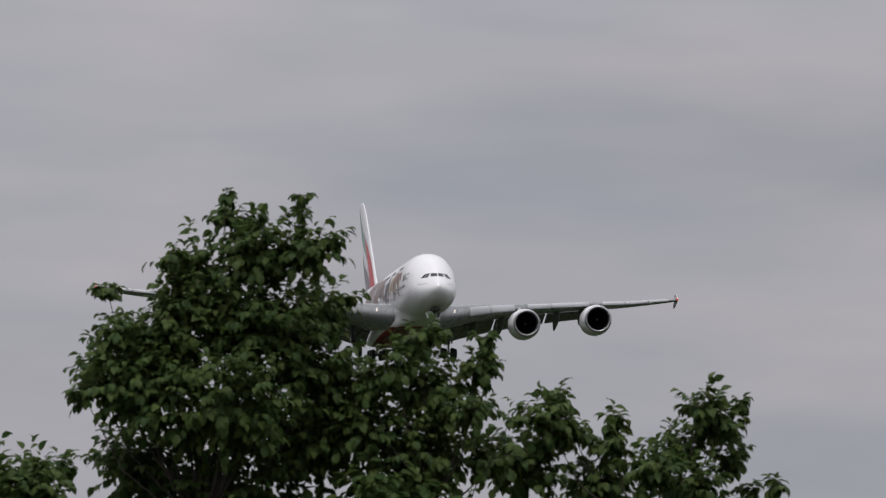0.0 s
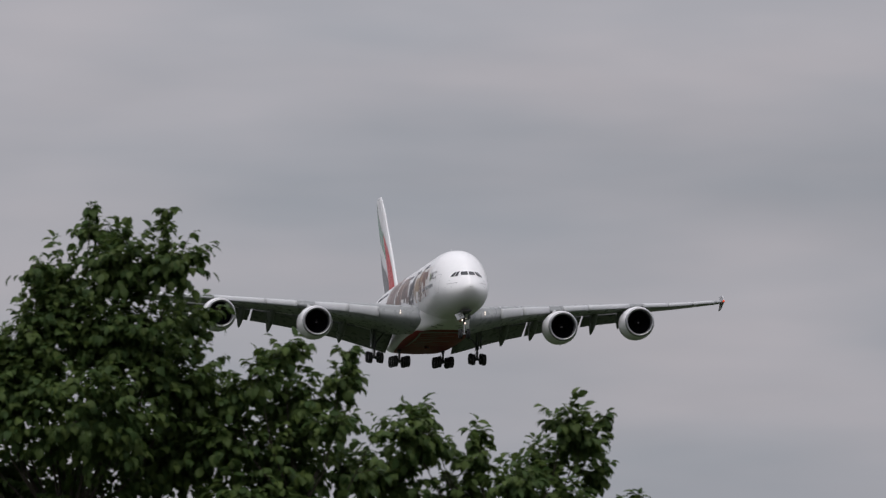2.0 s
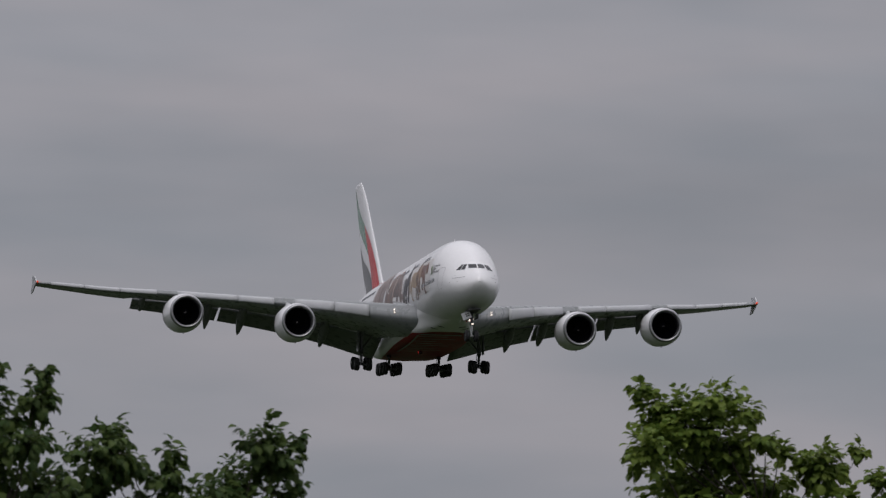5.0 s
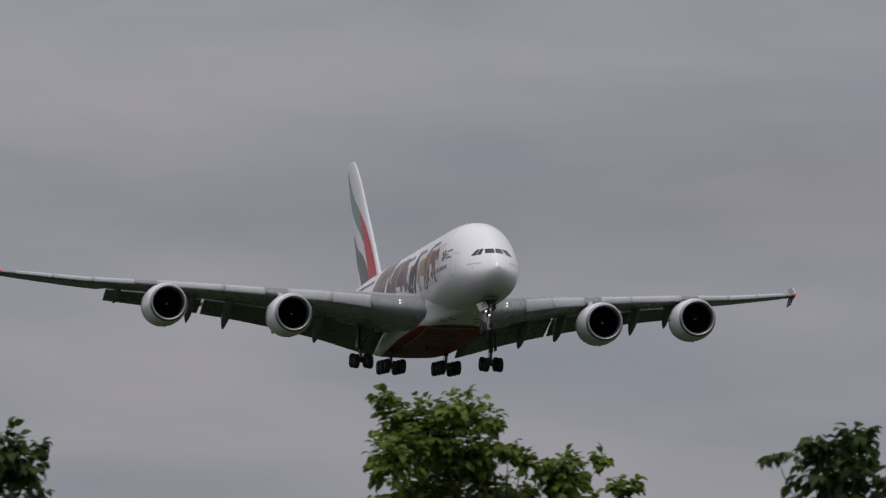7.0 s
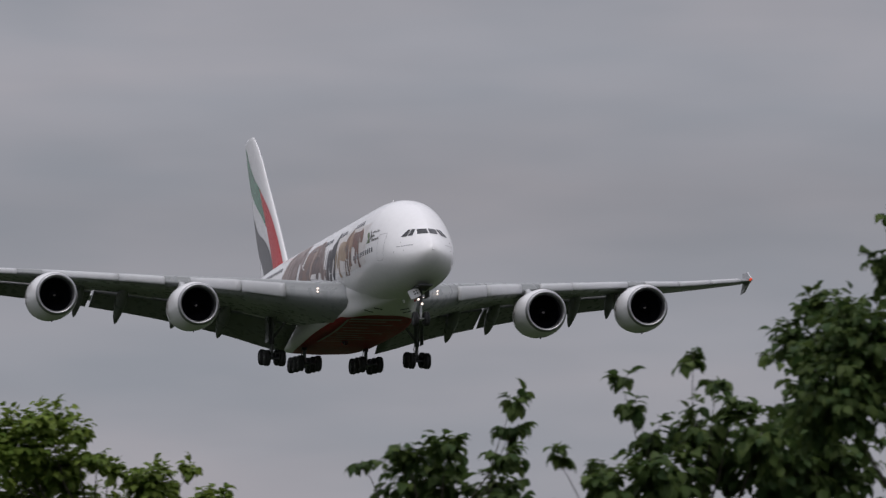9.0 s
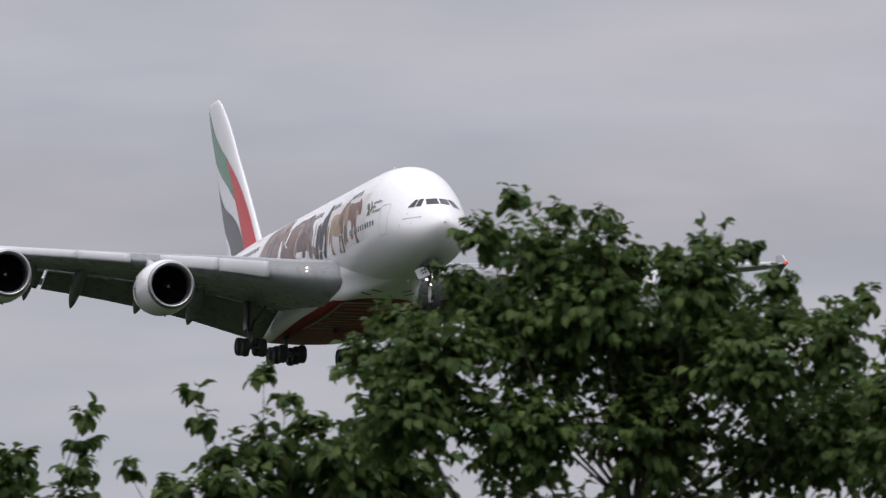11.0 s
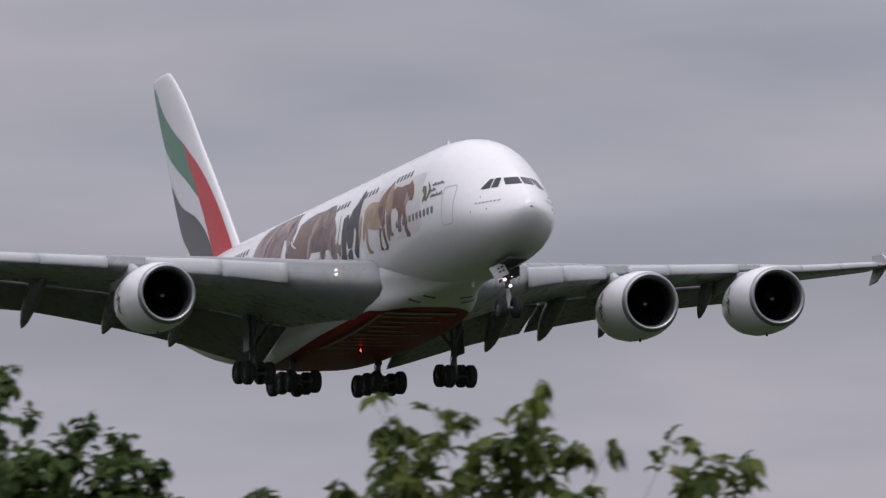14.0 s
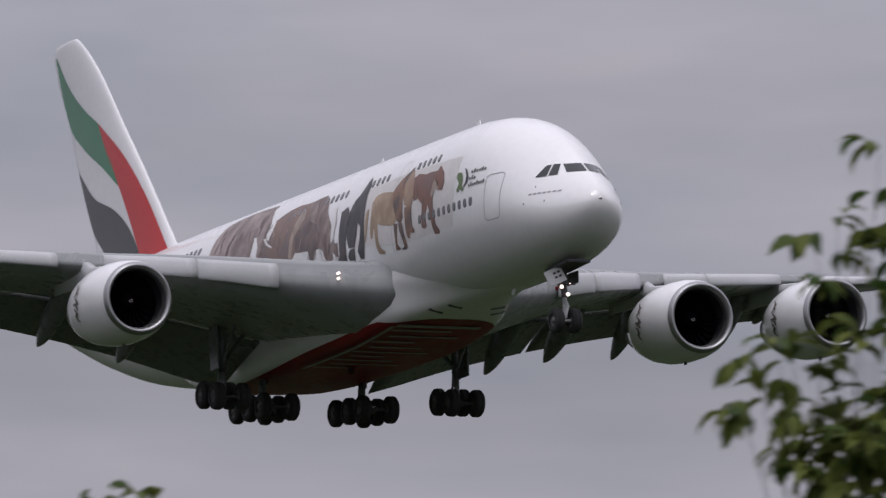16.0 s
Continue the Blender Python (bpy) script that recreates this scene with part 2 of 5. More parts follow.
def tube_rows(path, radii, n=8):
    rows = []
    for i, p in enumerate(path):
        p = Vector(p)
        d = Vector(path[min(i + 1, len(path) - 1)]) - Vector(path[max(i - 1, 0)])
        d.normalize()
        u = d.cross(Vector((0.31, 0.77, 0.55))).normalized()
        v = d.cross(u)
        rows.append([tuple(p + (u * math.cos(2 * math.pi * k / n) + v * math.sin(2 * math.pi * k / n)) * radii[i]) for k in range(n)])
    return rows


def boxes_mesh(name, items, mat, bevel=0.0):
    """items: (centre, size, rotation matrix or None) joined into one mesh."""
    bm = bmesh.new()
    for c, s, r in items:
        m = Matrix.Translation(c) @ (r.to_4x4() if r else Matrix.Identity(4)) @ Matrix.Diagonal((*s, 1))
        bmesh.ops.create_cube(bm, size=1.0, matrix=m)
    if bevel:
        bmesh.ops.bevel(bm, geom=bm.edges[:], offset=bevel, segments=2, affect="EDGES")
    me = bpy.data.meshes.new(name)
    bm.to_mesh(me)
    bm.free()
    me.materials.append(mat)
    return me


def pchip(xs, ys):
    xs, ys = np.array(xs, float), np.array(ys, float)
    h, d = np.diff(xs), np.diff(ys) / np.diff(xs)
    m = np.zeros(len(xs))
    m[0], m[-1] = d[0], d[-1]
    for i in range(1, len(xs) - 1):
        if d[i - 1] * d[i] > 0:
            w1, w2 = 2 * h[i] + h[i - 1], h[i] + 2 * h[i - 1]
            m[i] = (w1 + w2) / (w1 / d[i - 1] + w2 / d[i])
    def value(x):
        i = int(np.clip(np.searchsorted(xs, x) - 1, 0, len(xs) - 2))
        t = (np.clip(x, xs[0], xs[-1]) - xs[i]) / h[i]
        return float((2 * t**3 - 3 * t**2 + 1) * ys[i] + (t**3 - 2 * t**2 + t) * h[i] * m[i]
                     + (-2 * t**3 + 3 * t**2) * ys[i + 1] + (t**3 - t**2) * h[i] * m[i + 1])
    return value


# ---- ground ----
def make_ground():
    n, reach = 48, 30000.0
    axis = [math.copysign(abs(u) ** 3, u) * reach for u in np.linspace(-1, 1, n)]
    rows = [[(x, y, 0.0) for x in axis] for y in axis]
    me = mesh_of("ground", [p for r in rows for p in r], grid_faces(n, n), GRASS)
    tagged(new("ground", me), "flat green grass field under the trees", "ground", kind="structure")


make_ground()


# ---- the airliner: x to its right wing, y ahead, z up, from the nose tip ----
plane = new("airliner")
tagged(plane, "white four-engined double-deck airliner landing with gear and flaps down", "aircraft")

STATION = [0.0, 0.3, 1.0, 2.0, 3.0, 4.5, 6.5, 9.0, 12.0, 16.0, 30.0, 44.0, 48.0, 54.0, 60.0, 65.0, 69.0, 70.6]
ROOT = [math.sqrt(s) for s in STATION]
F_TOP = pchip(ROOT, [-1.35, -0.75, -0.10, 0.62, 1.32, 2.38, 3.34, 3.98, 4.19, 4.21, 4.21, 4.21, 4.20, 4.10, 3.85, 3.50, 3.00, 2.75])
F_BOT = pchip(ROOT, [-1.34, -2.15, -2.85, -3.38, -3.68, -3.95, -4.12, -4.20, -4.21, -4.21, -4.21, -4.15, -3.90, -2.95, -1.35, 0.30, 1.75, 2.30])
F_WIDE = pchip(ROOT, [0.02, 0.78, 1.42, 2.05, 2.50, 2.95, 3.30, 3.50, 3.57, 3.57, 3.57, 3.57, 3.52, 3.15, 2.45, 1.60, 0.75, 0.22])


BODY_AT = (0.0, -1.2, 0.35)


def body_at(y):
    s = math.sqrt(max(0.0, -y))
    top, bot, wide = F_TOP(s), F_BOT(s), F_WIDE(s)
    return top, bot, wide, bot + (top - bot) * 0.44


def body_power(y):
    """How boxy the upper section is: rounder over the nose."""
    f = max(0.0, min(1.0, (-y - 2.5) / 6.5))
    return 1.56 + 0.59 * f * f * (3 - 2 * f)


def body_x(y, z):
    """Half width of the fuselage at station y and height z."""
    top, bot, wide, mid = body_at(y)
    u = (z - mid) / (top - mid) if z > mid else (mid - z) / (mid - bot)
    e = body_power(y) if z > mid else 2.15
    return wide * max(0.0, 1 - min(1.0, abs(u)) ** e) ** (1 / e)


def make_fuselage():
    rows, n = [], 56
    for s in np.concatenate([np.linspace(0.0, math.sqrt(16), 44), np.sqrt(np.linspace(18, 70.6, 40))]):
        y = -float(s) ** 2
        top, bot, wide, mid = body_at(y)
        ring = []
        for k in range(n):
            a = 2 * math.pi * k / n
            c, q = math.cos(a), math.sin(a)
            e = 2 / (body_power(y) if q > 0 else 2.15)
            x = wide * math.copysign(abs(c) ** e, c)
            z = mid + (top - mid if q > 0 else mid - bot) * math.copysign(abs(q) ** e, q)
            ring.append((x, y, z))
        rows.append(ring)
    return sheet("fuselage", rows, WHITE, plane, "white gloss double-deck fuselage", wrap=True, caps=True, at=Matrix.Translation(BODY_AT))


fuselage = make_fuselage()


def column_print(name, shapes, mat, side=1, proud=0.015, step=0.12, label="", zstep=0.5, parent=None):
    """Paint laid on the fuselage side: polygons in (station, height), cut into narrow columns that follow the skin."""
    verts, faces, known = [], [], {}
    def vertex(key, p):
        if key not in known:
            known[key] = len(verts)
            verts.append(p)
        return known[key]
    for which, poly in enumerate(shapes):
        poly = [(p[0] - BODY_AT[1], p[1] - BODY_AT[2]) for p in poly]
        ys = [p[0] for p in poly]
        y0, y1 = min(ys), max(ys)
        n = max(1, int((y1 - y0) / step))
        m = max(1, int((max(p[1] for p in poly) - min(p[1] for p in poly)) / zstep))
        def spans(y):
            cut = []
            for (a, b), (c, d) in zip(poly, poly[1:] + poly[:1]):
                if (a <= y < c) or (c <= y < a):
                    cut.append(b + (d - b) * (y - a) / (c - a))
            cut.sort()
            return list(zip(cut[::2], cut[1::2]))
        for i in range(n):
            ya, yb = y0 + (y1 - y0) * i / n + 1e-4, y0 + (y1 - y0) * (i + 1) / n - 1e-4
            A, B = spans(ya), spans(yb)
            split = len(A) != len(B)
            if split:
                mid = spans((ya + yb) / 2)
                A, B = (mid, mid)
            for q, ((a0, a1), (b0, b1)) in enumerate(zip(A, B)):
                row = []
                for j in range(m + 1):
                    za, zb = a0 + (a1 - a0) * j / m, b0 + (b1 - b0) * j / m
                    tag = (which, len(A), q, j, i if split else -1)
                    row.append((vertex((i, *tag), (side * (body_x(ya, za) + proud), ya, za)), vertex((i + 1, *tag), (side * (body_x(yb, zb) + proud), yb, zb))))
                faces += [(c[0], c[1], d[1], d[0]) for c, d in zip(row, row[1:])]
    me = mesh_of(name, verts, faces, mat)
    return hold(name, me, parent or fuselage, label)


# ---- wildlife mural on both sides ----
def fur(name, poly, mat, side, count, seed, reach, wide, proud, label):
    """Short brush strokes inside an animal's outline."""
    rng = random.Random(seed)
    ys, zs = [p[0] for p in poly], [p[1] for p in poly]
    def inside(y, z):
        hit = False
        for (a, b), (c, d) in zip(poly, poly[1:] + poly[:1]):
            if (b > z) != (d > z) and y < a + (c - a) * (z - b) / (d - b):
                hit = not hit
        return hit
    strokes = []
    for _ in range(count * 12):
        if len(strokes) == count:
            break
        y, z = rng.uniform(min(ys), max(ys)), rng.uniform(min(zs), max(zs))
        length, lean, w = reach * rng.uniform(0.5, 1.2), rng.uniform(-0.25, 0.45), wide * rng.uniform(0.5, 1.2)
        y2, z2 = y + lean * length, z - length
        if inside(y, z) and inside(y2, z2) and inside(y + w, z) and inside(y - w, z):
            strokes.append([(y, z + 0.1), (y + w, z - 0.2 * length), (y2 + 0.3 * w, z2), (y2 - 0.3 * w, z2), (y - w, z - 0.3 * length)])
    if strokes:
        tagged(column_print(name, strokes, mat, side, proud, step=0.05, label=label), kind="stuff")


MURAL_HAZE = [(-10.45, 2.40), (-10.87, -1.00), (-16.50, -1.00), (-23.00, -0.30), (-23.00, 2.50), (-17.00, 2.60)]
TIGER_PRINT = [(-12.82, 2.28), (-12.18, 1.84), (-11.92, 1.32), (-12.05, 0.92), (-12.61, 1.03), (-12.94, 1.39), (-13.11, 1.14), (-13.13, 0.67), (-12.96, -0.09), (-12.79, -0.67), (-12.44, -1.0), (-12.58, -1.15), (-13.08, -1.07), (-13.21, -0.72), (-13.44, -0.01), (-13.73, 0.48), (-13.85, 0.22), (-14.0, -0.12), (-13.86, -0.56), (-14.16, -0.66), (-14.47, -0.53), (-14.47, 0.09), (-14.43, 0.59), (-14.99, 0.96), (-15.46, 0.92), (-15.64, 1.06), (-15.95, 2.15), (-15.5, 2.28), (-14.52, 2.1), (-13.92, 2.12), (-13.05, 2.06), (-12.97, 2.22)]
LION_PRINT = [(-18.44, 1.84), (-18.05, 1.35), (-17.72, 0.73), (-17.6, 0.29), (-17.81, 0.1), (-18.37, 0.13), (-19.43, 0.32), (-19.93, 0.48), (-19.85, 0.07), (-19.88, -0.35), (-19.58, -0.82), (-19.13, -1.05), (-19.25, -1.15), (-19.83, -1.06), (-20.11, -0.74), (-20.21, -0.16), (-20.35, 0.43), (-20.41, 0.16), (-20.49, -0.17), (-20.71, -0.22), (-20.83, 0.22), (-20.83, 1.07), (-20.86, 1.65), (-20.49, 1.96), (-19.68, 2.0)]
LION_LEG_PRINT = [(-17.88, 0.16), (-17.39, 0.09), (-17.51, -0.43), (-17.58, -0.89), (-17.3, -1.16), (-17.49, -1.24), (-17.84, -1.13), (-17.78, -0.67)]
LION_LEG_PRINT_B = [(-17.32, 0.08), (-16.84, 0.03), (-16.73, -0.35), (-16.52, -0.86), (-16.48, -1.2), (-16.75, -1.3), (-17.2, -1.23), (-16.85, -1.11), (-16.95, -0.71), (-17.21, -0.28)]
FACE_PRINT = [(-16.34, 2.65), (-15.83, 1.99), (-15.57, 1.24), (-15.71, 0.79), (-16.18, 0.69), (-16.65, 0.93), (-16.91, 1.45), (-16.98, 1.95), (-16.74, 2.42)]
FORELEG_PRINT = [(-15.78, 0.8), (-15.65, 0.13), (-15.61, -0.3), (-15.31, -0.57), (-15.48, -0.68), (-15.87, -0.57), (-16.05, -0.73), (-15.96, -0.86), (-16.23, -0.82), (-16.41, -0.51), (-16.49, -0.02), (-16.61, 0.76)]
MANE_PRINT = [(-16.42, 2.83), (-16.43, 2.66), (-16.6, 2.34), (-16.94, 1.88), (-16.91, 1.31), (-16.89, 0.74), (-16.7, 0.29), (-17.05, 0.01), (-17.53, 0.28), (-17.89, 0.84), (-18.27, 1.38), (-18.36, 1.82), (-18.0, 2.11), (-17.53, 2.38), (-16.86, 2.61)]
APE_PRINT = [(-22.28, 3.2), (-22.49, 3.0), (-22.6, 2.7), (-22.85, 2.39), (-23.33, 2.15), (-23.62, 1.73), (-23.78, 1.18), (-23.76, 0.38), (-23.49, -0.23), (-22.78, -0.28), (-22.48, 0.33), (-22.45, 0.95), (-22.03, 0.63), (-22.12, -0.01), (-22.41, -0.53), (-22.14, -0.99), (-21.72, -1.0), (-21.5, -0.24), (-21.62, 0.77), (-21.72, 1.64), (-21.86, 2.23), (-21.85, 2.72)]
APE_PRINT_B = [(-24.07, 1.98), (-24.82, 1.8), (-24.8, 1.26), (-24.78, 0.54), (-24.64, -0.34), (-24.87, -0.64), (-23.77, -0.83), (-23.82, -0.46), (-23.89, 0.12), (-23.76, 0.52), (-23.80, 1.18), (-23.68, 1.57)]
APE_LEG_PRINT = [(-22.79, -0.33), (-23.36, -0.33), (-23.62, -0.63), (-23.41, -0.94), (-22.81, -1.03), (-22.77, -0.62)]
GRASS_TUFTS = [[(-30.68, 0.23), (-30.33, 0.55), (-28.57, 0.37), (-28.72, -0.06)], [(-27.64, 0.29), (-27.28, 0.32), (-26.91, -0.08), (-26.72, -0.36), (-27.15, -0.3)],
               [(-25.48, -0.12), (-25.14, -0.32), (-25.05, -0.62), (-25.4, -0.56)], [(-34.3, 2.82), (-33.96, 2.74), (-33.99, 2.18), (-34.18, 1.75), (-34.45, 1.9), (-34.34, 2.41)],
               [(-25.84, 2.08), (-25.6, 2.21), (-25.29, 1.33), (-25.47, 0.42), (-25.76, 0.4), (-25.83, 1.27)]]
PALE_STRAND = [(-21.37, 1.38), (-21.12, 1.4), (-21.15, 0.55), (-21.36, -0.26), (-21.5, -0.19), (-21.48, 0.75)]
TIGER_CHEST = [(-13.2, 1.63), (-12.53, 1.19), (-12.53, 0.97), (-12.92, 1.14), (-13.06, 0.85), (-13.38, 0.76), (-13.43, 1.19)]
RHINO_FLANK = [(-30.57, 0.65), (-30.58, 1.43), (-29.96, 1.85), (-28.96, 1.99), (-27.86, 1.64), (-27.26, 0.77), (-27.42, 0.34), (-27.93, 0.27), (-27.93, -0.15), (-28.43, -0.08), (-28.57, 0.4)]
RHINO_FOLD = [(-30.67, 2.72), (-30.11, 2.81), (-29.82, 2.18), (-30.44, 1.84), (-30.74, 1.31), (-30.75, 0.27), (-31.19, 0.34), (-31.23, 1.24), (-31.02, 2.02)]
RHINO_PRINT = [(-27.84, 3.15), (-27.14, 2.69), (-26.83, 2.15), (-26.03, 1.45), (-25.71, 0.97), (-25.32, 0.34), (-25.03, 0.23), (-24.82, 0.4), (-24.79, -0.46), (-25.35, -0.37), (-25.66, -0.52), (-26.36, -0.42), (-26.62, -0.18), (-26.75, 0.12), (-27.18, 0.33), (-27.61, 0.31), (-27.91, -0.19), (-28.48, -0.1), (-28.65, 0.55), (-29.15, 0.92), (-29.17, 1.79), (-29.62, 2.58), (-30.16, 3.11), (-29.7, 3.09), (-28.91, 3.14)]
RHINO_PRINT_B = [(-29.97, 3.08), (-29.34, 2.45), (-28.93, 1.75), (-28.63, 0.84), (-29.08, 0.5), (-29.79, 0.44), (-30.32, 0.61), (-30.7, -0.4), (-34.9, -0.4), (-34.71, 1.19), (-34.58, 1.69), (-34.4, 2.16), (-34.47, 2.61), (-34.09, 2.78), (-33.56, 2.94), (-32.69, 3.1), (-31.36, 3.18)]
ELEPHANT_PRINT = [(-35.56, 3.85), (-35.65, 3.68), (-35.27, 3.33), (-34.77, 2.8), (-34.63, 2.49), (-34.82, 2.22), (-34.62, 1.75), (-34.13, 1.39), (-34.77, 1.49), (-34.75, 0.3), (-35.4, 0.3), (-35.57, 1.61), (-36.12, 2.28), (-36.49, 2.28), (-36.38, 1.73), (-36.5, 0.3), (-42.9, 0.5), (-42.45, 2.42), (-42.5, 2.97), (-42.29, 3.38), (-42.12, 3.75), (-41.11, 3.92), (-39.47, 4.0), (-37.46, 3.95)]
TUSK_PRINT = [(-34.92, 1.97), (-34.47, 1.61), (-33.66, 1.32), (-33.47, 1.37), (-34.18, 1.63), (-34.61, 1.96)]
EMBLEM = [(-9.84, 1.72), (-9.5, 1.5), (-9.25, 1.18), (-9.28, 0.91), (-9.58, 0.73), (-9.8, 0.65), (-9.51, 0.94), (-9.49, 1.22), (-9.67, 1.5)]
EMBLEM_LEAF = [(-10.46, 1.54), (-10.0, 1.47), (-9.79, 1.1), (-9.84, 0.83), (-9.6, 0.54), (-9.84, 0.55), (-10.11, 0.7), (-10.27, 0.53), (-10.41, 0.64), (-10.17, 0.96), (-10.53, 1.3)]


def make_mural(side):
    column_print("mural_haze", [MURAL_HAZE], HAZE_PRINT, side, 0.008, label="pale printed savanna haze behind the animals")
    column_print("elephant_print", [ELEPHANT_PRINT], ELEPHANT, side, 0.014, zstep=0.15, label="printed grey-brown elephant")
    column_print("tusk_print", [TUSK_PRINT], HAZE_PRINT, side, 0.040, step=0.05, zstep=0.15, label="printed pale tusk")
    column_print("rhino_print", [RHINO_PRINT], RHINO_GREY, side, 0.022, zstep=0.15, label="printed grey-brown rhinoceros")
    column_print("rhino_print", [RHINO_PRINT_B], RHINO, side, 0.028, zstep=0.15, label="printed red-brown rhinoceros")
    column_print("rhino_flank", [RHINO_FLANK], RHINO_DARK, side, 0.031, zstep=0.15, label="printed shaded flank of the rhinoceros")
    column_print("rhino_fold", [RHINO_FOLD], LION_SHADE, side, 0.034, step=0.06, zstep=0.15, label="printed pale brown skin fold")
    column_print("ape_print", [APE_PRINT], GORILLA, side, 0.026, step=0.05, zstep=0.15, label="printed charcoal ape")
    column_print("ape_print", [APE_PRINT_B], APE_BROWN, side, 0.027, step=0.05, zstep=0.15, label="printed brown-grey ape")
    column_print("ape_leg_print", [APE_LEG_PRINT], GORILLA, side, 0.029, step=0.05, zstep=0.15, label="printed dark foot of the ape")
    for tuft in GRASS_TUFTS:
        column_print("grass_print", [tuft], GRASS_PRINT, side, 0.042, step=0.05, zstep=0.15, label="printed white dry grass tuft")
    column_print("strand_print", [PALE_STRAND], LION, side, 0.040, step=0.04, zstep=0.15, label="printed tan grass strand")
    column_print("lion_print", [LION_PRINT], LION, side, 0.022, step=0.06, zstep=0.15, label="printed tan lioness walking")
    column_print("lion_leg_print", [LION_LEG_PRINT, LION_LEG_PRINT_B], MANE, side, 0.020, step=0.04, zstep=0.15, label="printed dark forelegs of the lioness")
    column_print("mane_print", [MANE_PRINT], MANE, side, 0.026, step=0.06, zstep=0.15, label="printed dark mane of the lion")
    column_print("face_print", [FACE_PRINT], FACE, side, 0.030, step=0.06, zstep=0.15, label="printed tan face of the lion")
    column_print("foreleg_print", [FORELEG_PRINT], MANE, side, 0.022, step=0.04, zstep=0.15, label="printed dark forelegs of the lion")
    column_print("tiger_print", [TIGER_PRINT], TIGER, side, 0.020, step=0.05, zstep=0.15, label="printed rust-brown tiger walking")
    column_print("tiger_chest", [TIGER_CHEST], LION_SHADE, side, 0.030, step=0.04, zstep=0.1, label="printed pale chest of the tiger")
    for name, outline, mat, count, reach, wide, proud, label in (
            ("tiger_stripes", TIGER_PRINT, MANE, 26, 0.34, 0.045, 0.034, "printed dark tiger stripes"),
            ("ape_lights", APE_PRINT, APE_BROWN, 10, 0.7, 0.05, 0.034, "printed brown fur"), ("rhino_shading", RHINO_PRINT, RHINO_DARK, 16, 0.8, 0.07, 0.034, "printed grey folds"),
            ("rhino_shading", RHINO_PRINT_B, RHINO_GREY, 22, 0.8, 0.08, 0.036, "printed grey folds"), ("rhino_lights", RHINO_PRINT_B, LION_SHADE, 10, 0.5, 0.04, 0.038, "printed pale scratches"),
            ("lion_shading", LION_PRINT, FACE, 12, 0.4, 0.05, 0.034, "printed darker coat"), ("mane_lights", MANE_PRINT, TIGER, 10, 0.4, 0.04, 0.036, "printed rust strands"),
            ("elephant_shading", ELEPHANT_PRINT, RHINO_DARK, 18, 0.9, 0.09, 0.030, "printed brown folds"), ("elephant_lights", ELEPHANT_PRINT, LION_SHADE, 6, 0.35, 0.05, 0.032, "printed pale highlights")):
        fur(name, outline, mat, side, count, 5, reach, wide, proud, label)
    # emblem beside the mural: a curved stroke, a leaf, and bars for its lettering
    column_print("emblem", [EMBLEM], LOGO_GREY, side, 0.03, step=0.03, label="dark curved stroke of an emblem")
    column_print("emblem_leaf", [EMBLEM_LEAF], LEAF_LOGO, side, 0.028, step=0.03, label="olive green leaf of an emblem")
    for z, start, length, n, tall in ((1.38, -9.07, 1.33, 6, 0.075), (1.06, -9.16, 0.65, 3, 0.075), (0.72, -9.17, 1.50, 8, 0.08)):
        shift = 0.0 if side > 0 else -0.6
        for k in range(n):
            y0 = start + shift + length * k / n
            y1, h = y0 + 0.6 * length / n, tall * (1.3 if k % 3 == 1 else 0.85)
            column_print("lettering_bar", [[(y0, z - tall), (y0, z - tall + 2 * h), (y1, z - tall + 2 * h), (y1, z - tall)]], LOGO_GREY, side, 0.03, step=0.1)
    for k in range(7):
        y0 = -4.3 + 0.25 * k
        column_print("type_lettering_bar", [[(y0, -0.52), (y0, -0.43), (y0 + 0.17, -0.43), (y0 + 0.17, -0.52)]], SEAM, side, 0.012, step=0.1)


make_mural(1)
make_mural(-1)


# ---- cabin windows and doors ----
def oval(w, h, n=14):
    return [(w * math.copysign(abs(math.cos(a)) ** 0.75, math.cos(a)), h * math.copysign(abs(math.sin(a)) ** 0.75, math.sin(a)))
            for a in (2 * math.pi * k / n for k in range(n))]


def make_windows():
    ring = oval(0.135, 0.20)
    me = mesh_of("cabin_window", [(0.0, y, z) for y, z in ring] + [(-0.05, y * 1.25, z * 1.2) for y, z in ring],
                 [tuple(range(14))] + [(k, (k + 1) % 14, 14 + (k + 1) % 14, 14 + k) for k in range(14)], CABIN_GLASS, smooth=False)
    for z, runs in ((-0.46, ((-7.7, -14.0), (-43.5, -55.0))), (2.42, ((-12.3, -15.2), (-18.6, -20.6), (-23.8, -26.6), (-29.2, -31.0), (-43.0, -51.0)))):
      for hi, lo in runs:
        y = hi
        while y > lo:
            for side in (1, -1):
                x = body_x(y, z)
                lean = math.atan2(body_x(y, z + 0.2) - body_x(y, z - 0.2), 0.4)
                turn = math.atan2(body_x(y - 0.3, z) - body_x(y + 0.3, z), 0.6)
                m = Matrix.Translation((side * (x + 0.034), y, z)) @ pose(0, 0, 0, 0, math.degrees(lean) * side, math.degrees(turn) * side)
                hold("cabin_window", me, fuselage, at=m @ Matrix.Diagonal((side, 1, 1, 1)))
            y -= 0.58 if z < 0 else 0.62


make_windows()


